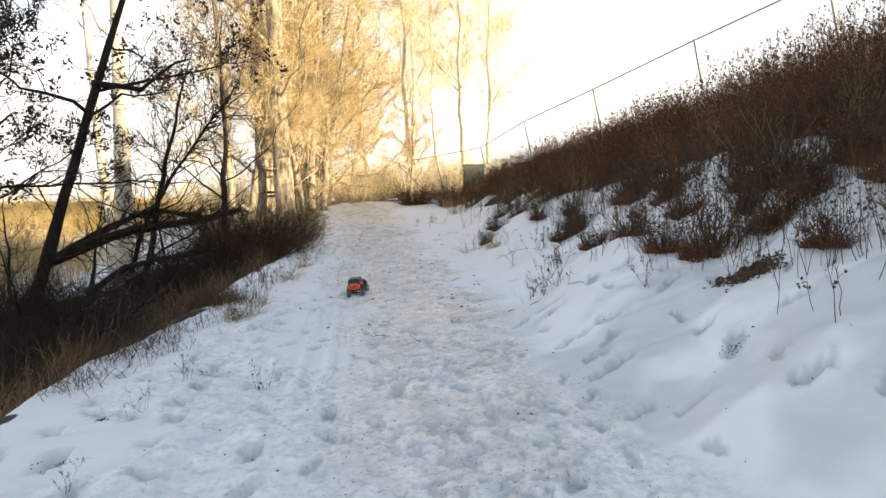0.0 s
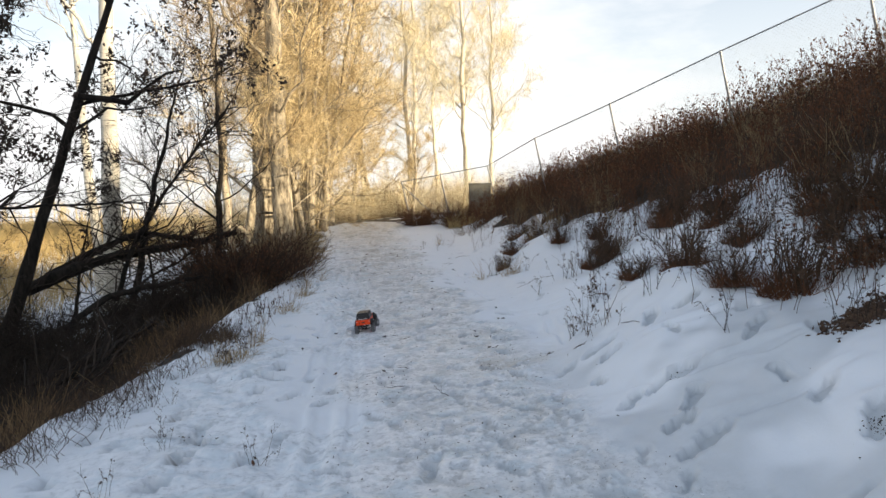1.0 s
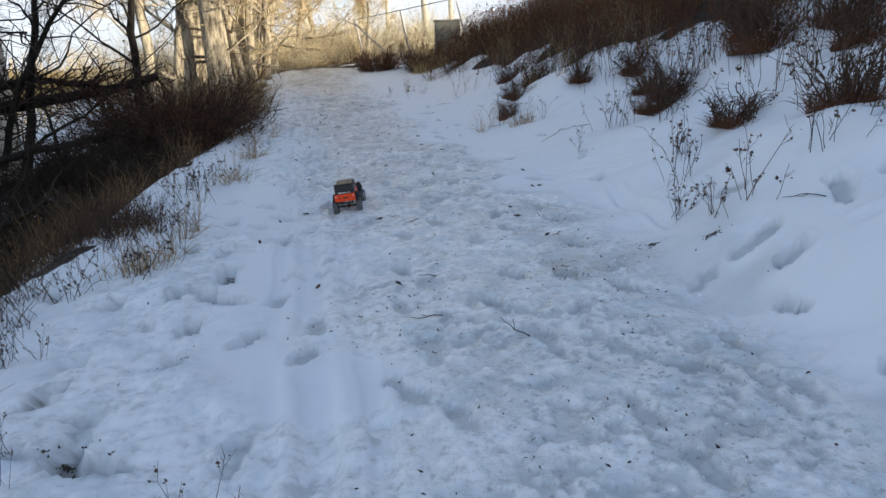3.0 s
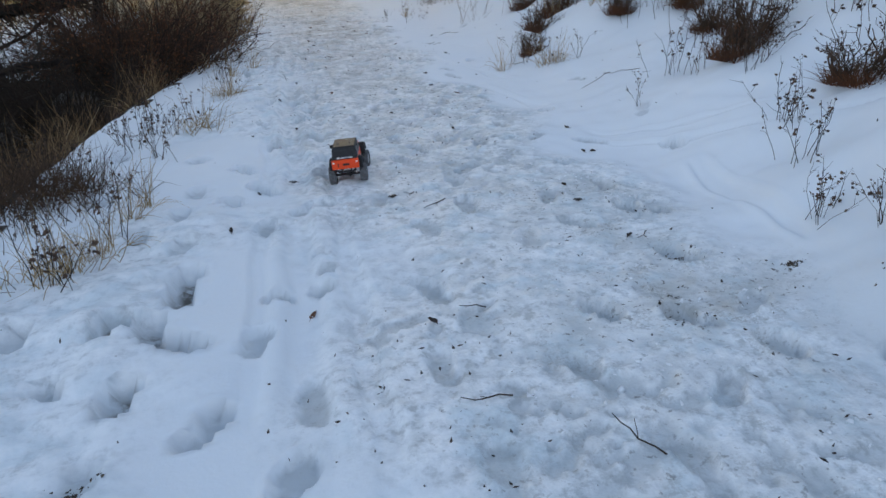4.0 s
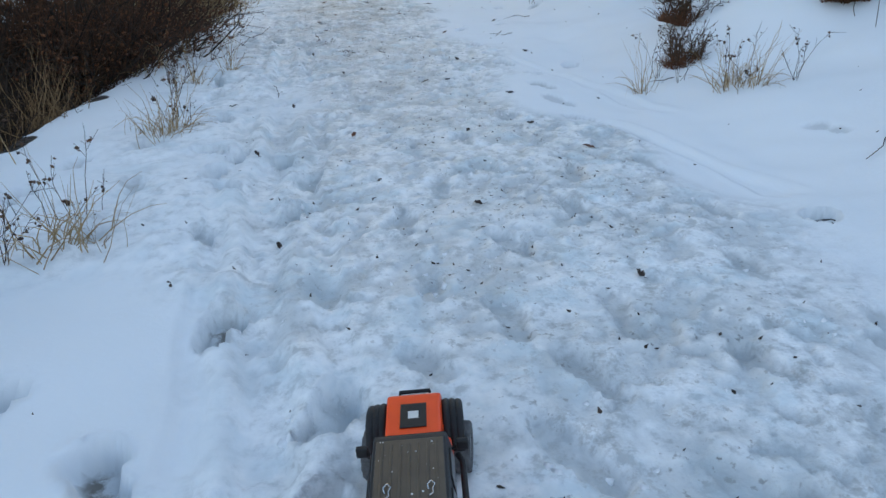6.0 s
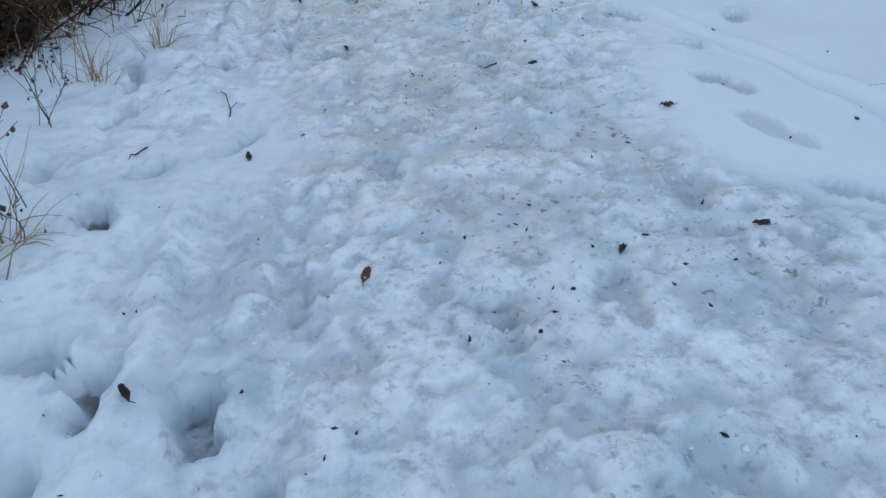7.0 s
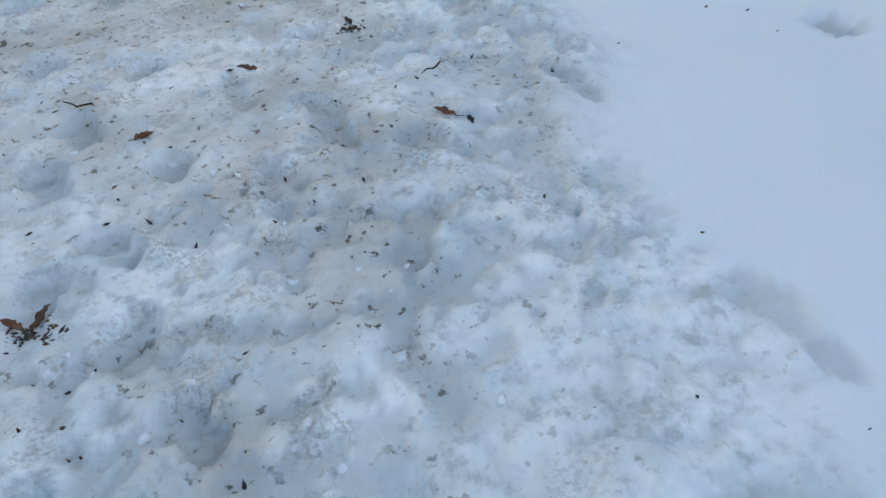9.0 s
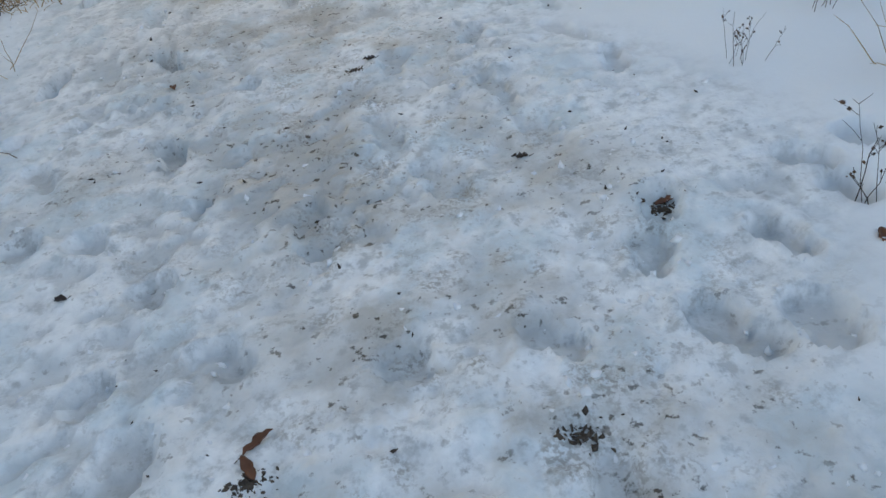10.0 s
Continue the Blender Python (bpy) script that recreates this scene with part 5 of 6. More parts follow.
# ---- the radio-controlled car ----
M["car_red"] = material("orange_red_paint", plain((0.90, 0.085, 0.014), (0.74, 0.06, 0.012), 30, 0.35, 0, 0, 0.3))
M["car_black"] = material("matt_black_plastic", plain((0.030, 0.030, 0.032), (0.012, 0.012, 0.013), 40, 0.55, 0.2))
# the brown is sky reflection put into a dusty black roof's colour
M["car_roof"] = material("dusty_sky_brown_roof", plain((0.125, 0.098, 0.068), (0.04, 0.033, 0.027), 22, 0.38, 0.15, 0, 0.5))
M["tyre"] = material("snowy_rubber", plain((0.20, 0.20, 0.205), (0.022, 0.022, 0.023), 55, 0.85, 0.4))
M["rim"] = material("silver_rim", plain((0.55, 0.55, 0.56), (0.30, 0.30, 0.31), 30, 0.35, 0, 0.9))
M["tinted"] = material("tinted_window", plain((0.03, 0.03, 0.033), (0.010, 0.010, 0.011), 60, 0.30, 0, 0, 0.3))
M["white_bits"] = material("white_plastic", plain((0.80, 0.79, 0.76), (0.66, 0.65, 0.62), 20, 0.4))
M["chrome"] = material("bright_wire", plain((0.75, 0.75, 0.75), (0.55, 0.55, 0.55), 20, 0.25, 0, 1.0))
M["loose_snow"] = material("loose_snow", plain((0.88, 0.89, 0.91), (0.78, 0.80, 0.84), 30, 0.7, 0.4))


def profile(name, outline, half, mat, parent, label="", bevel=0.004, lean=0.0, at=(0, 0, 0)):
    """A solid with the side outline (y, z) and the half width; lean draws its upper part in."""
    bm = bmesh.new()
    z0, z1 = min(z for _, z in outline), max(z for _, z in outline)
    sides = []
    for sgn in (-1, 1):
        sides.append([bm.verts.new((sgn * (half - lean * (z - z0) / max(z1 - z0, 1e-6)), y, z)) for y, z in outline])
    n = len(outline)
    bm.faces.new(sides[0])
    bm.faces.new(list(reversed(sides[1])))
    for i in range(n):
        j = (i + 1) % n
        bm.faces.new((sides[0][j], sides[0][i], sides[1][i], sides[1][j]))
    bmesh.ops.recalc_face_normals(bm, faces=list(bm.faces))
    if bevel:
        bmesh.ops.bevel(bm, geom=list(bm.edges), offset=bevel, segments=2, affect="EDGES", profile=0.6)
    me = bpy.data.meshes.new(name)
    bm.to_mesh(me)
    bm.free()
    me.materials.append(mat)
    ob = new(name, me)
    ob.location = at
    ob.parent = parent
    return tagged(ob, label)


def lathe(name, section, steps, mat, parent, at, lugs=0.0):
    """A ring turned about the x axis; lugs raises every other step of the tread, shifted from side to side."""
    sec = np.array(section, float)
    a = np.linspace(0, 2 * math.pi, steps, endpoint=False)
    rr = np.repeat(sec[None, :, 1], steps, 0)
    if lugs:
        outer = sec[:, 1] > sec[:, 1].max() - 0.006
        side = (sec[:, 0] > 0).astype(int)
        step = (np.arange(steps)[:, None] // 2 + side[None]) % 2
        rr = rr + np.where(outer[None], lugs * step, 0)
    v = np.stack([np.repeat(sec[None, :, 0], steps, 0), rr * np.cos(a)[:, None], rr * np.sin(a)[:, None]], -1)
    n = len(sec)
    i = np.arange(steps * n).reshape(steps, n)
    j = np.roll(i, -1, 0)
    f = np.stack([i, j, np.roll(j, -1, 1), np.roll(i, -1, 1)], -1).reshape(-1, 4)
    ob = part(name, mesh_from(name, [(v, f)], mat, not lugs), parent)
    ob.location = at
    return ob


def pipe(name, pts, r, mat, parent, sides=8, label=""):
    p = np.array(pts, float)
    return part(name, mesh_from(name, [tubes(p[None], np.full((1, len(p)), r), sides)], mat), parent, label)


CAR_R, CAR_W, BASE = 0.049, 0.0875, 0.285      # wheel radius, half track, wheelbase
car = thing("toy_car", (0, 0, 0), "orange-red radio-controlled toy off-road car with a black roof, on the snow", "toy car")
# body
profile("body_tub", [(-0.075, 0.082), (-0.075, 0.138), (0.185, 0.138), (0.20, 0.132), (0.20, 0.088), (0.12, 0.082)], 0.071, M["car_red"], car, "orange-red painted body", 0.005, 0.003)
profile("hood", [(0.195, 0.105), (0.195, 0.146), (0.325, 0.137), (0.338, 0.128), (0.338, 0.095), (0.30, 0.092)], 0.058, M["car_red"], car, "orange-red hood", 0.006, 0.006)
decal = block("hood_decal", (0.05, 0.075, 0.002), (0, 0.255, 0.1436), M["car_black"], car, "black decal with a white emblem", 0.0008)
decal.rotation_euler.x = radians(-4)
block("emblem", (0.020, 0.022, 0.0015), (0, 0, 0.0014), M["white_bits"], decal, "white emblem shape", 0.0006)
tail = profile("tailgate", [(-0.082, 0.084), (-0.084, 0.134), (-0.074, 0.136), (-0.072, 0.084)], 0.075, M["car_red"], car, "bright orange-red tailgate panel", 0.003)
for sgn in (-1, 1):
    block("tail_light", (0.011, 0.004, 0.008), (sgn * 0.064, -0.0845, 0.122), M["white_bits"], tail, "small white tail light", 0.0012)
block("badge", (0.036, 0.002, 0.011), (0.004, -0.0840, 0.110), M["car_black"], tail, "dark illegible badge", 0.0008)
block("latch", (0.006, 0.003, 0.018), (-0.040, -0.0845, 0.108), M["car_black"], tail, "", 0.001)
# hard top with ribs, windows
top = profile("hard_top", [(-0.076, 0.136), (-0.068, 0.196), (-0.055, 0.2045), (0.120, 0.2045), (0.138, 0.199), (0.172, 0.136)], 0.070, M["car_black"], car, "matt black hard top", 0.006, 0.008)
# panel carries the painted brown reflection; the top around it stays black
block("roof_panel", (0.113, 0.172, 0.004), (0, 0.032, 0.2040), M["car_roof"], top, "dusty black roof panel with brown sky reflection put into its colour", 0.0015)
for i in range(7):
    block("rib", (0.0045, 0.15, 0.0025), (-0.045 + 0.015 * i, 0.032, 0.2064), M["car_roof"], top, "", 0.0009, 0, 1)
block("roof_edge", (0.124, 0.006, 0.006), (0, -0.060, 0.2040), M["car_black"], top, "", 0.0015)
back = profile("rear_window", [(-0.0765, 0.142), (-0.0712, 0.186), (-0.066, 0.186), (-0.068, 0.142)], 0.052, M["tinted"], top, "dark rear window dusted with snow", 0.002, 0.003)
for i, w in enumerate((0.006, 0.008, 0.003, 0.008, 0.006, 0.006, 0.005, 0.005, 0.006, 0.006)):
    block("letter_bar", (w, 0.0015, 0.009 if i in (0, 1, 3) else 0.0065), (-0.040 + 0.0090 * i, -0.0778, 0.147), M["white_bits"], back, "white illegible lettering", 0)
for sgn in (-1, 1):
    for y0, y1 in ((-0.058, 0.028), (0.042, 0.118)):
        w = profile("side_window", [(y0, 0.145), (y0 + 0.004, 0.187), (y1 - 0.008, 0.187), (y1 + 0.014, 0.145)], 0.002, M["tinted"], top, "", 0.0008, 0, (sgn * 0.0665, 0, 0))
        w.rotation_euler.y = radians(-sgn * 6.5)
        w.location.x, w.location.z = sgn * 0.0865, 0.0015
    pipe("body_clip", [(sgn * 0.034 - 0.004, 0.0, 0.206), (sgn * 0.034 - 0.006, 0.008, 0.210), (sgn * 0.034, 0.014, 0.212), (sgn * 0.034 + 0.006, 0.008, 0.210), (sgn * 0.034 + 0.002, 0.0, 0.209), (sgn * 0.034 + 0.003, -0.008, 0.208), (sgn * 0.034 - 0.003, -0.012, 0.208)], 0.0013, M["chrome"], top, 6, "bright wire body clip")
shield = profile("windscreen", [(0.132, 0.196), (0.140, 0.198), (0.178, 0.140), (0.170, 0.138)], 0.060, M["tinted"], car, "tinted windscreen", 0.0015)
# flares, sills, mirrors, bumpers
for sgn in (-1, 1):
    for y in (0.0, BASE):
        arc = [(sgn * 0.086, y + 0.064 * math.cos(t), 0.062 + 0.060 * math.sin(t)) for t in np.linspace(0.25, math.pi - 0.25, 9)]
        fl = part("wheel_flare", mesh_from("wheel_flare", [tubes(np.array([[(x - sgn * dx, yy, z + dz) for x, yy, z in arc] for dx, dz in ((0, 0), (0.012, 0.002), (0.024, 0.003))]), np.full((3, 9), 0.009), 8)], M["car_black"]), car, "black plastic wheel flare")
    pipe("rock_slider", [(sgn * 0.078, 0.055, 0.070), (sgn * 0.086, 0.075, 0.068), (sgn * 0.086, 0.20, 0.068), (sgn * 0.078, 0.22, 0.070)], 0.006, M["car_black"], car)
    mirror = block("mirror", (0.022, 0.012, 0.020), (sgn * 0.088, 0.150, 0.158), M["car_black"], car, "black wing mirror", 0.004)
    pipe("mirror_arm", [(-sgn * 0.020, 0.002, -0.012), (-sgn * 0.008, 0, -0.004)], 0.003, M["car_black"], mirror)
    block("head_lamp", (0.022, 0.006, 0.022), (sgn * 0.040, 0.339, 0.114), M["white_bits"], car, "round white head lamp", 0.008)
block("grille", (0.05, 0.004, 0.026), (0, 0.340, 0.113), M["car_black"], car, "", 0.002)
front = pipe("front_bumper", [(-0.085, 0.345, 0.080), (-0.060, 0.362, 0.078), (0.060, 0.362, 0.078), (0.085, 0.345, 0.080)], 0.009, M["car_black"], car)
pipe("bull_bar", [(-0.035, 0.362, 0.080), (-0.030, 0.368, 0.112), (0.030, 0.368, 0.112), (0.035, 0.362, 0.080)], 0.0045, M["car_black"], front)
pipe("rear_bumper", [(-0.050, -0.072, 0.074), (-0.040, -0.086, 0.070), (0.040, -0.086, 0.070), (0.050, -0.072, 0.074)], 0.007, M["car_black"], car)
# chassis and running gear
for sgn in (-1, 1):
    block("chassis_rail", (0.008, 0.40, 0.016), (sgn * 0.026, 0.135, 0.078), M["car_black"], car, "", 0.002)
block("skid_plate", (0.05, 0.13, 0.008), (0, 0.14, 0.064), M["car_black"], car, "", 0.003)
for y in (0.0, BASE):
    axle = pipe("axle", [(-0.07, y, CAR_R), (0.07, y, CAR_R)], 0.007, M["car_black"], car)
    part("differential", mesh_from("differential", [blobs(np.array([(0.01, y, CAR_R)]), np.array([(0.02, 0.02, 0.02)]), rng)], M["car_black"]), axle)
    for sgn in (-1, 1):
        shock = pipe("shock_absorber", [(sgn * 0.048, y, CAR_R + 0.004), (sgn * 0.036, y + 0.012, 0.105)], 0.0055, M["chrome"], car)
        pipe("link_rod", [(sgn * 0.040, y, CAR_R), (sgn * 0.028, 0.142, 0.066)], 0.003, M["car_black"], car)
tyre_section = [(-0.018, 0.030), (-0.0195, 0.038), (-0.019, 0.045), (-0.015, 0.0475), (-0.006, 0.0482), (0.006, 0.0482), (0.015, 0.0475), (0.019, 0.045), (0.0195, 0.038), (0.018, 0.030), (0.010, 0.028), (-0.010, 0.028)]
rim_section = [(-0.016, 0.0295), (-0.016, 0.026), (0.006, 0.024), (0.006, 0.006), (0.010, 0.005), (0.012, 0.0), (0.012, 0.004), (0.010, 0.008), (0.012, 0.024), (0.016, 0.027), (0.016, 0.0295)]
for sgn in (-1, 1):
    for y in (0.0, BASE):
        wheel = thing("wheel", (sgn * CAR_W, y, CAR_R), "", "")
        wheel.parent = car
        if y:
            wheel.rotation_euler.z = radians(-7)
        if sgn < 0:
            wheel.rotation_euler.z += math.pi
        lathe("tyre", tyre_section, 56, M["tyre"], wheel, (0, 0, 0), 0.0032)
        lathe("rim", rim_section, 32, M["rim"], wheel, (0, 0, 0))
        for t in range(6):
            a = t * math.pi / 3
            pipe("spoke", [(0.0125, 0.005 * math.cos(a), 0.005 * math.sin(a)), (0.0135, 0.025 * math.cos(a), 0.025 * math.sin(a))], 0.0032, M["rim"], wheel, 6)
# the body rides high over the axles
for ob in car.children:
    if ob.name.split(".")[0] not in ("wheel", "axle", "shock_absorber", "link_rod"):
        ob.location.z += 0.019
# a little snow thrown on the roof and behind the wheels
r = np.random.default_rng(401)
n = 26
c = np.stack([r.uniform(-0.055, 0.055, n), r.uniform(-0.05, 0.12, n), np.full(n, 0.2256)], -1)
tagged(part("snow_specks", mesh_from("snow_specks", [blobs(c, r.uniform(0.3, 1, (n, 1)) * (0.0022, 0.0022, 0.0012), r)], M["loose_snow"]), car), kind="stuff")
spot = TILT @ Vector((-0.67, 8.33, 0))
aim = TILT @ pose(0, 0, 0, 0, 0, -12) @ pose(0, 0, 0, 0, -3.0, 0)
zs = [ground_z(*(spot + aim.to_3x3() @ Vector((sx * CAR_W, y, 0))).xy) - (spot + aim.to_3x3() @ Vector((sx * CAR_W, y, 0))).z for sx in (-1, 1) for y in (0, BASE)]
car.matrix_basis = Matrix.Translation((spot.x, spot.y, spot.z + sum(zs) / 4 - 0.004)) @ aim.to_3x3().to_4x4()

# ---- leaves, twigs and clods on the snow ----
def leaf_mesh(seed, length, width, curl):
    r = np.random.default_rng(seed)
    u = np.linspace(0, 1, 9)
    v = np.linspace(-1, 1, 5)
    U, V = np.meshgrid(u, v, indexing="ij")
    w = width * 0.5 * np.sin(math.pi * U ** 0.8) ** 0.8 * (1 + 0.15 * r.normal(size=(9, 1))) + 0.0006
    x, y = w * V, (U - 0.5) * length
    z = curl * (V ** 2) * w * 1.6 + 0.25 * curl * length * (U - 0.4) ** 2 + 0.003 * r.normal(size=(9, 1)) + 0.002
    top = np.stack([x, y, z + 0.0006], -1).reshape(-1, 3)
    low = np.stack([x, y, z - 0.0006], -1).reshape(-1, 3)
    i = np.arange(45).reshape(9, 5)
    f = np.stack([i[:-1, :-1], i[1:, :-1], i[1:, 1:], i[:-1, 1:]], -1).reshape(-1, 4)
    rim = np.concatenate([i[0], i[1:, -1], i[-1, -2::-1], i[-2:0:-1, 0]])
    side = np.stack([rim, np.roll(rim, -1), np.roll(rim, -1) + 45, rim + 45], -1)
    blade = [(np.concatenate([top, low]), np.concatenate([f, f[:, ::-1] + 45, side]))]
    stalk = np.array([[(0, -0.5 * length, 0.003), (0.002, -0.62 * length, 0.004), (0.006, -0.8 * length, 0.006)]])
    return blade, [tubes(stalk, np.array([[0.0012, 0.001, 0.0009]]), 4)]


def lay(ob, x, y, turn, tip=0.0, lift=0.0):
    e = 0.03
    z, west, east, south, north = (float(v) for v in ground_heights([x, x - e, x + e, x, x], [y, y, y, y - e, y + e]))
    n = Vector((west - east, south - north, 2 * e)).normalized()
    q = Vector((0, 0, 1)).rotation_difference(n)
    ob.matrix_basis = Matrix.Translation((x, y, z + lift)) @ q.to_matrix().to_4x4() @ pose(0, 0, 0, tip, 0, turn)


reds = [leaf_mesh(s, 0.050 + 0.008 * s, 0.019, 0.5) for s in range(3)]
darks = [leaf_mesh(10 + s, 0.036 + 0.006 * s, 0.015, 0.8) for s in range(3)]
red_me = [(mesh_from("blade", b, M["leaf"]), mesh_from("stalk", s, M["weed"])) for b, s in reds]
dark_me = [(mesh_from("blade", b, M["dark_leaf"]), mesh_from("stalk", s, M["dark_twig"])) for b, s in darks]
for i, (x, y, tone, turn, tip) in enumerate((
        (-1.03, 6.84, 0, -35, 8), (-0.65, 6.57, 1, 40, 15), (0.35, 7.51, 1, 80, 5), (0.40, 7.78, 1, 20, 5), (0.36, 7.02, 1, -60, 4), (-0.51, 7.90, 1, 70, 10), (-1.18, 8.29, 1, 30, 12), (-0.85, 9.79, 1, 10, 55), (-0.98, 8.47, 1, 90, 0),
        (-0.435, 10.98, 0, -25, 12), (0.59, 10.40, 0, 60, 8), (0.90, 8.82, 1, 20, 25), (0.85, 8.33, 1, 80, 10), (0.80, 8.36, 1, 10, 10), (-1.32, 7.70, 1, 0, 30), (-0.30, 12.59, 1, 15, 30), (-0.44, 13.50, 1, 0, 30), (-0.70, 11.70, 1, 5, 40), (-1.11, 11.46, 1, -50, 10),
        (-0.92, 10.73, 1, 30, 20), (0.60, 11.55, 1, 80, 6), (0.15, 10.90, 1, -45, 5), (0.48, 10.87, 1, 60, 6), (0.61, 12.83, 1, 30, 10), (0.83, 14.06, 0, -65, 8), (-0.21, 14.79, 1, 85, 4), (1.43, 14.42, 1, 80, 4), (0.01, 15.93, 0, -60, 4), (0.29, 16.20, 0, 75, 6),
        (0.72, 15.77, 0, 40, 10), (0.77, 15.73, 1, 0, 15), (0.62, 16.38, 1, 20, 20), (0.77, 18.09, 1, 60, 15), (1.32, 17.43, 0, -30, 20), (0.0, 17.33, 0, 20, 20), (0.02, 17.38, 0, -60, 15), (-0.46, 17.10, 1, 80, 12), (1.02, 17.77, 0, 85, 6), (0.51, 18.95, 1, 75, 5), (-0.42, 17.98, 1, 70, 5),
        (-0.23, 15.38, 0, 45, 12), (-0.19, 15.42, 0, -30, 8), (-0.34, 14.35, 0, 30, 10), (-1.55, 5.05, 0, 10, 5), (-1.62, 5.0, 1, 60, 5), (-1.65, 10.35, 0, 50, 10), (-1.72, 11.2, 0, -20, 8), (0.2, 9.2, 1, 0, 6), (-0.1, 9.9, 1, 50, 6), (0.35, 12.1, 1, 110, 5), (1.2, 12.9, 1, 40, 4), (0.95, 19.4, 1, 20, 5), (0.3, 20.1, 1, 70, 5), (-0.2, 19.1, 0, 10, 5))):
    x, y = (TILT @ Vector((x, y, 0))).xy
    pair = (red_me if tone == 0 else dark_me)[i % 3]
    ob = thing("fallen_leaf", (0, 0, 0), "curled russet dead leaf lying on the snow" if tone == 0 else "dark shrivelled dead leaf lying on the snow", "leaf", "fallen leaves on the snow")
    part("blade", pair[0], ob)
    part("stalk", pair[1], ob)
    lay(ob, x, y, turn, 0.35 * tip, 0.001)

r = np.random.default_rng(411)
for i, (x, y, length, turn, fork) in enumerate(((-0.49, 6.64, 0.11, 75, 0), (-0.33, 7.72, 0.16, 125, 1), (-0.42, 7.9, 0.14, 150, 1), (0.40, 7.0, 0.10, 120, 0), (1.22, 13.64, 0.30, 150, 1), (1.29, 13.62, 0.13, 115, 1), (-0.146, 16.14, 0.09, 60, 0), (0.65, 16.78, 0.13, 115, 0), (0.76, 16.0, 0.08, 120, 0), (1.50, 11.35, 0.24, 100, 1),
                                            (-1.05, 11.85, 0.16, 165, 0), (-0.6, 6.1, 0.12, 80, 1), (-0.3, 5.8, 0.15, 30, 1), (1.05, 9.4, 0.2, 20, 1), (0.1, 13.3, 0.07, 40, 0), (0.2, 12.2, 0.09, 60, 0), (-0.8, 12.2, 0.14, 20, 1), (1.62, 9.75, 0.42, 120, 1), (1.8, 9.7, 0.3, 45, 0), (1.25, 6.0, 0.22, 10, 1), (1.6, 5.6, 0.35, 170, 1), (1.75, 14.6, 0.26, 60, 1))):
    x, y = (TILT @ Vector((x, y, 0))).xy
    ob = thing("fallen_twig", (0, 0, 0), "thin dark broken twig lying on the snow", "twig", "fallen twigs on the snow")
    p = curves(np.array([(0, -length / 2, 0.003)]), np.array([(0.0, 1.0, 0.02)]), np.array([length]), 6, np.zeros(1), 0.05, r)
    p[:, :, 2] = np.abs(p[:, :, 2]) + 0.002
    part("stick", mesh_from("stick", [tubes(p, np.linspace(0.0028, 0.0014, 6)[None], 5)], M["dark_twig"]), ob)
    if fork:
        q = curves(p[:, 2], np.array([(0.6 * (-1) ** i, 0.8, 0.25)]), np.array([length * 0.4]), 4, np.zeros(1), 0.05, r)
        part("side_shoot", mesh_from("side_shoot", [tubes(q, np.linspace(0.0016, 0.0009, 4)[None], 4)], M["dark_twig"]), ob)
    lay(ob, x, y, turn)

# clods of soil kicked into the snow
M["soil"] = material("damp_soil", plain((0.13, 0.105, 0.08), (0.045, 0.036, 0.03), 40, 0.85, 0.5))
for i, (x, y, size) in enumerate(((-0.17, 13.52, 0.10), (-0.12, 13.4, 0.07), (-0.27, 14.02, 0.09), (0.0, 17.30, 0.05), (0.45, 13.9, 0.06), (0.55, 14.1, 0.07), (1.0, 17.75, 0.05), (0.62, 16.34, 0.05), (1.30, 16.78, 0.06), (0.55, 17.2, 0.05), (-0.2, 15.36, 0.07), (0.9, 6.2, 0.06), (0.75, 6.5, 0.05), (0.45, 18.9, 0.05), (0.1, 16.86, 0.05), (-1.88, 5.46, 0.08), (-2.55, 4.0, 0.10), (-1.98, 5.6, 0.07), (-2.06, 4.07, 0.05), (-1.7, 6.1, 0.06), (1.03, 4.95, 0.07), (1.31, 3.66, 0.10), (0.18, 6.31, 0.08), (0.44, 6.8, 0.08), (-0.29, 14.09, 0.10), (-2.51, 4.67, 0.05))):
    x, y = (TILT @ Vector((x, y, 0))).xy
    n = 150
    d = np.abs(r.normal(0, 0.42, n)) * size
    a = r.random(n) * 6.28
    c = np.stack([np.cos(a) * d * 1.3, np.sin(a) * d * 0.8, 0 * a], -1)
    c[:, 2] = ground_heights(x + c[:, 0], y + c[:, 1]) - ground_z(x, y) - 0.001
    ob = thing("soil_clod", (x, y, ground_z(x, y)), "dark crumbled soil and leaf bits on trodden snow", "soil", "soil on the snow", "stuff")
    part("crumbs", mesh_from("crumbs", [blobs(c, r.uniform(0.2, 1, (n, 1)) ** 1.5 * (0.010, 0.008, 0.0035), r)], M["soil"]), ob)


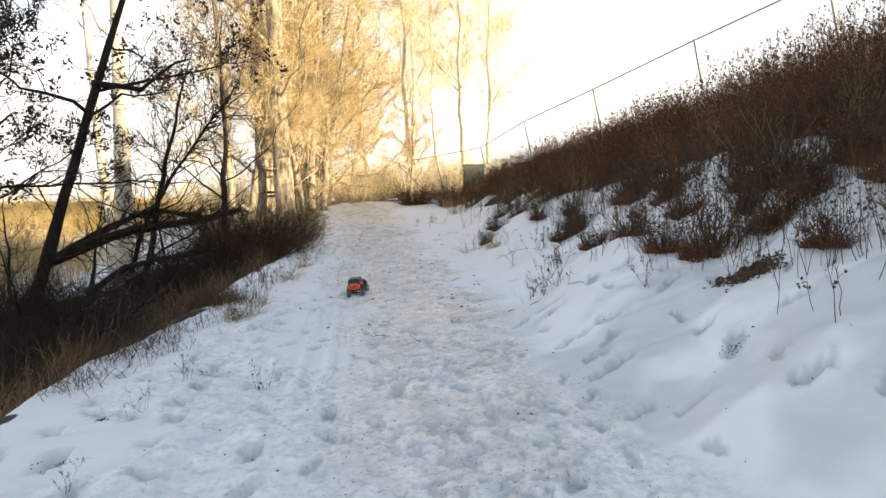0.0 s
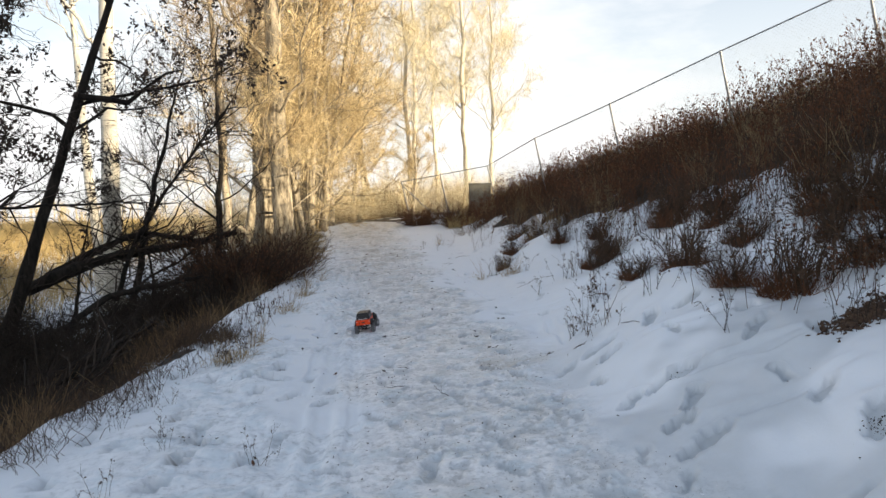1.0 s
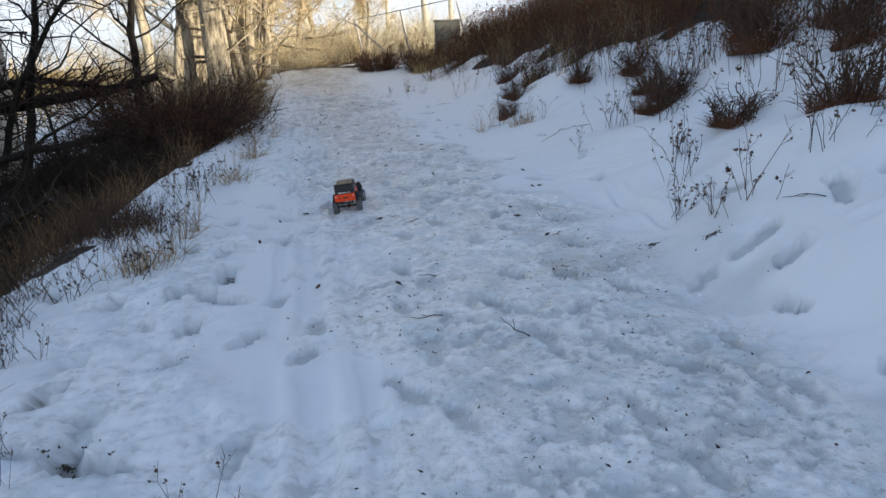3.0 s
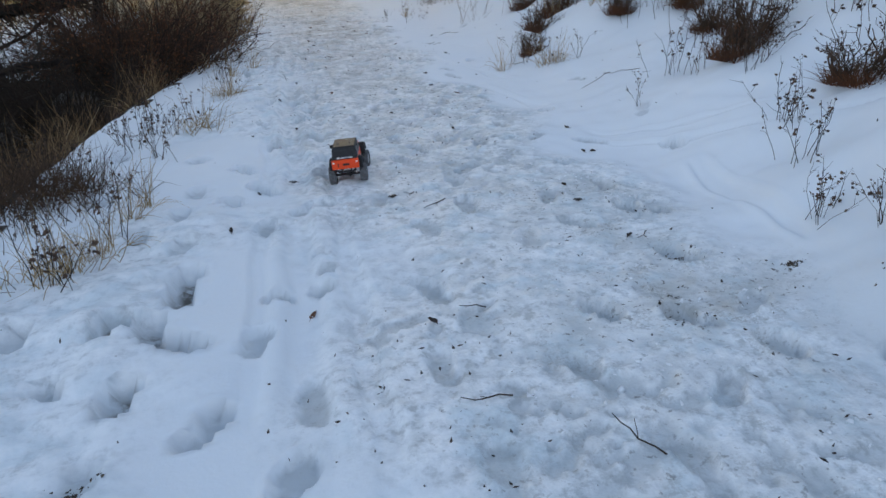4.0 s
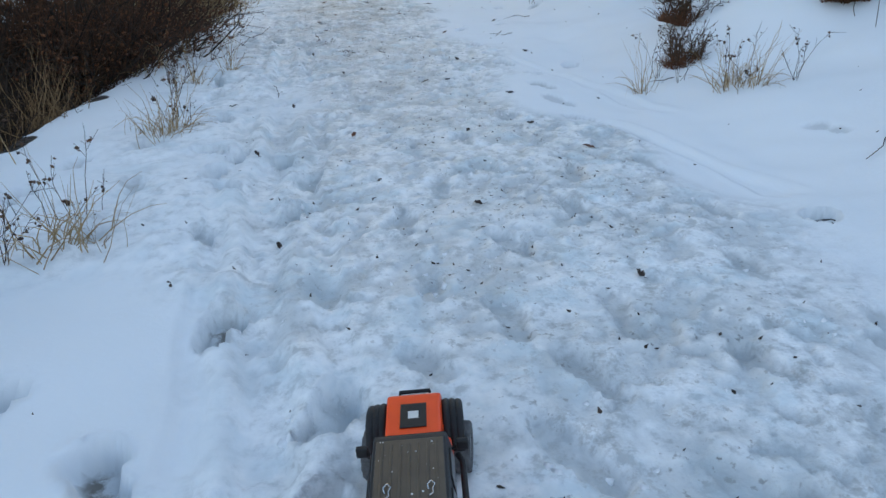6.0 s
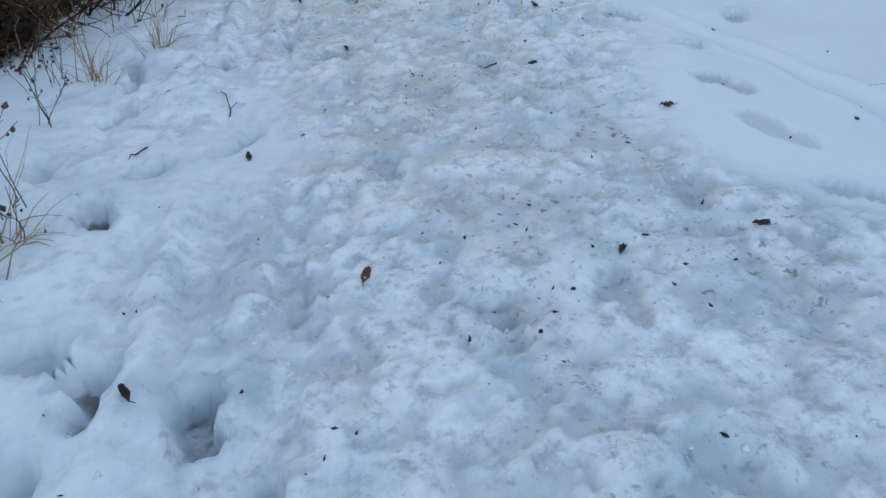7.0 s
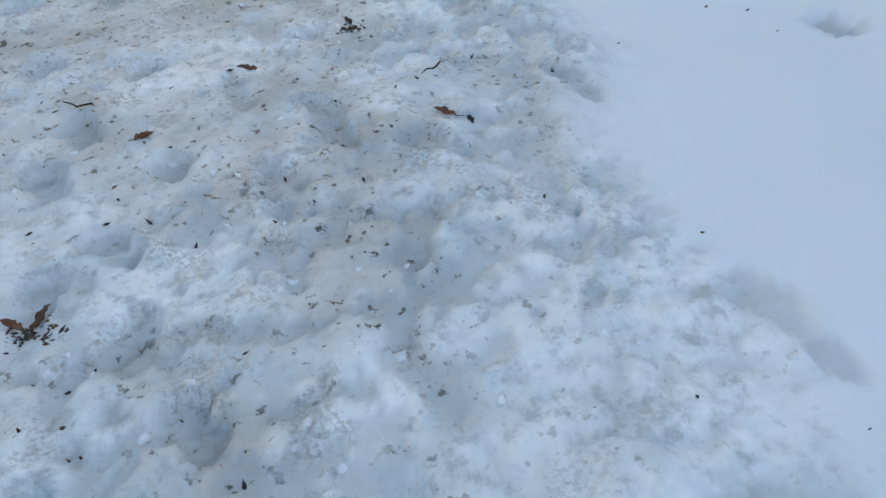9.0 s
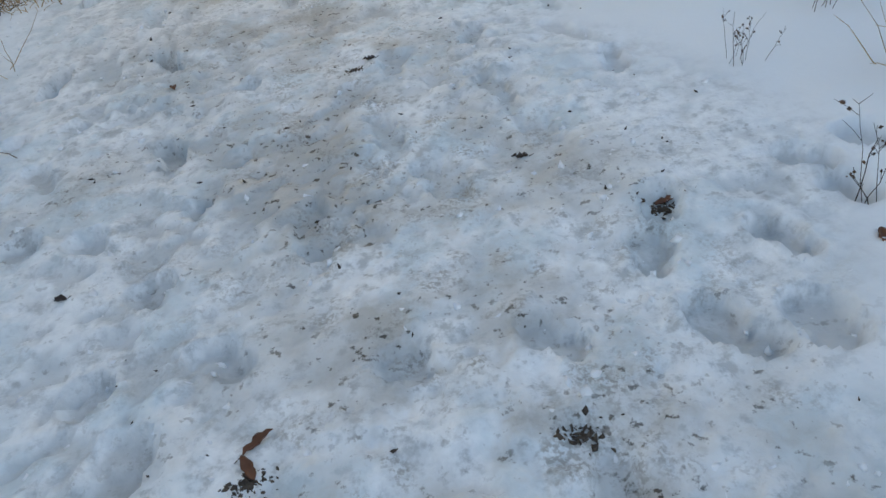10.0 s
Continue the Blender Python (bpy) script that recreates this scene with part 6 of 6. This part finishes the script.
# crumbs, needles and ice lumps trodden into the path
def strewn(n, keep, size, mat, name, label, category, lift=0.0):
    x, y = r.uniform(-2.2, 2.4, n), r.uniform(2.6, 22, n)
    ok = r.random(n) < keep(x, y)
    x, y = x[ok], y[ok]
    z = ground_heights(x, y)
    c = np.stack([x, y, z + lift], -1)
    stuff(name, [blobs(c, r.uniform(0.25, 1, (len(c), 1)) ** 1.5 * size, r)], M[mat], label, category)


strewn(17000, lambda x, y: np.interp(y, (9, 14), (1.0, 0.35)) * trampled(x, y) * (0.55 + 0.45 * soiled(x, y)) * (0.2 + 0.75 * smooth(-0.1, 0.5, fbm(x, y, 0.5, 2, 171))), (0.0155, 0.006, 0.004), "dark_leaf", "leaf_crumbs", "dark crumbs of leaf and bark trodden into the path", "debris")
strewn(900, lambda x, y: 0.5 * (1 - trampled(x, y)), (0.016, 0.008, 0.004), "dark_leaf", "leaf_crumbs", "dark leaf crumbs blown over the soft snow", "debris")
strewn(11000, lambda x, y: trampled(x, y) * smooth(-0.2, 0.4, fbm(x, y, 0.4, 2, 181)), (0.020, 0.016, 0.010), "loose_snow", "snow_crumbs", "loose lumps of snow and ice on the trodden path", "snow", -0.004)

# dead leaves and bark heaped in a bare patch of the slope
n = 900
x, y = 1.98 + r.normal(0, 0.10, n), 4.50 + r.normal(0, 0.06, n)
c = np.stack([x, y, land(x, y) + lumps(x, y) + 0.035 * r.random(n) * np.exp(-((x - 1.98) / 0.1) ** 2 - ((y - 4.5) / 0.07) ** 2)], -1)
stuff("leaf_heap", [blobs(c, r.uniform(0.5, 1.3, (n, 1)) * (0.022, 0.014, 0.004), r)], M["seed"], "small heap of dead brown leaves on the snowy slope", "leaves")
strewn(5000, lambda x, y: smooth(8, 12, y) * np.maximum(trampled(x, y), 0.5 * walked(x, y)) * smooth(0.0, 0.3, fbm(x, y, 0.33, 2, 185)) * (1 - 0.6 * soiled(x, y)), (0.027, 0.022, 0.014), "loose_snow", "snow_lumps", "crusted lumps of trodden snow along the path", "snow", -0.007)
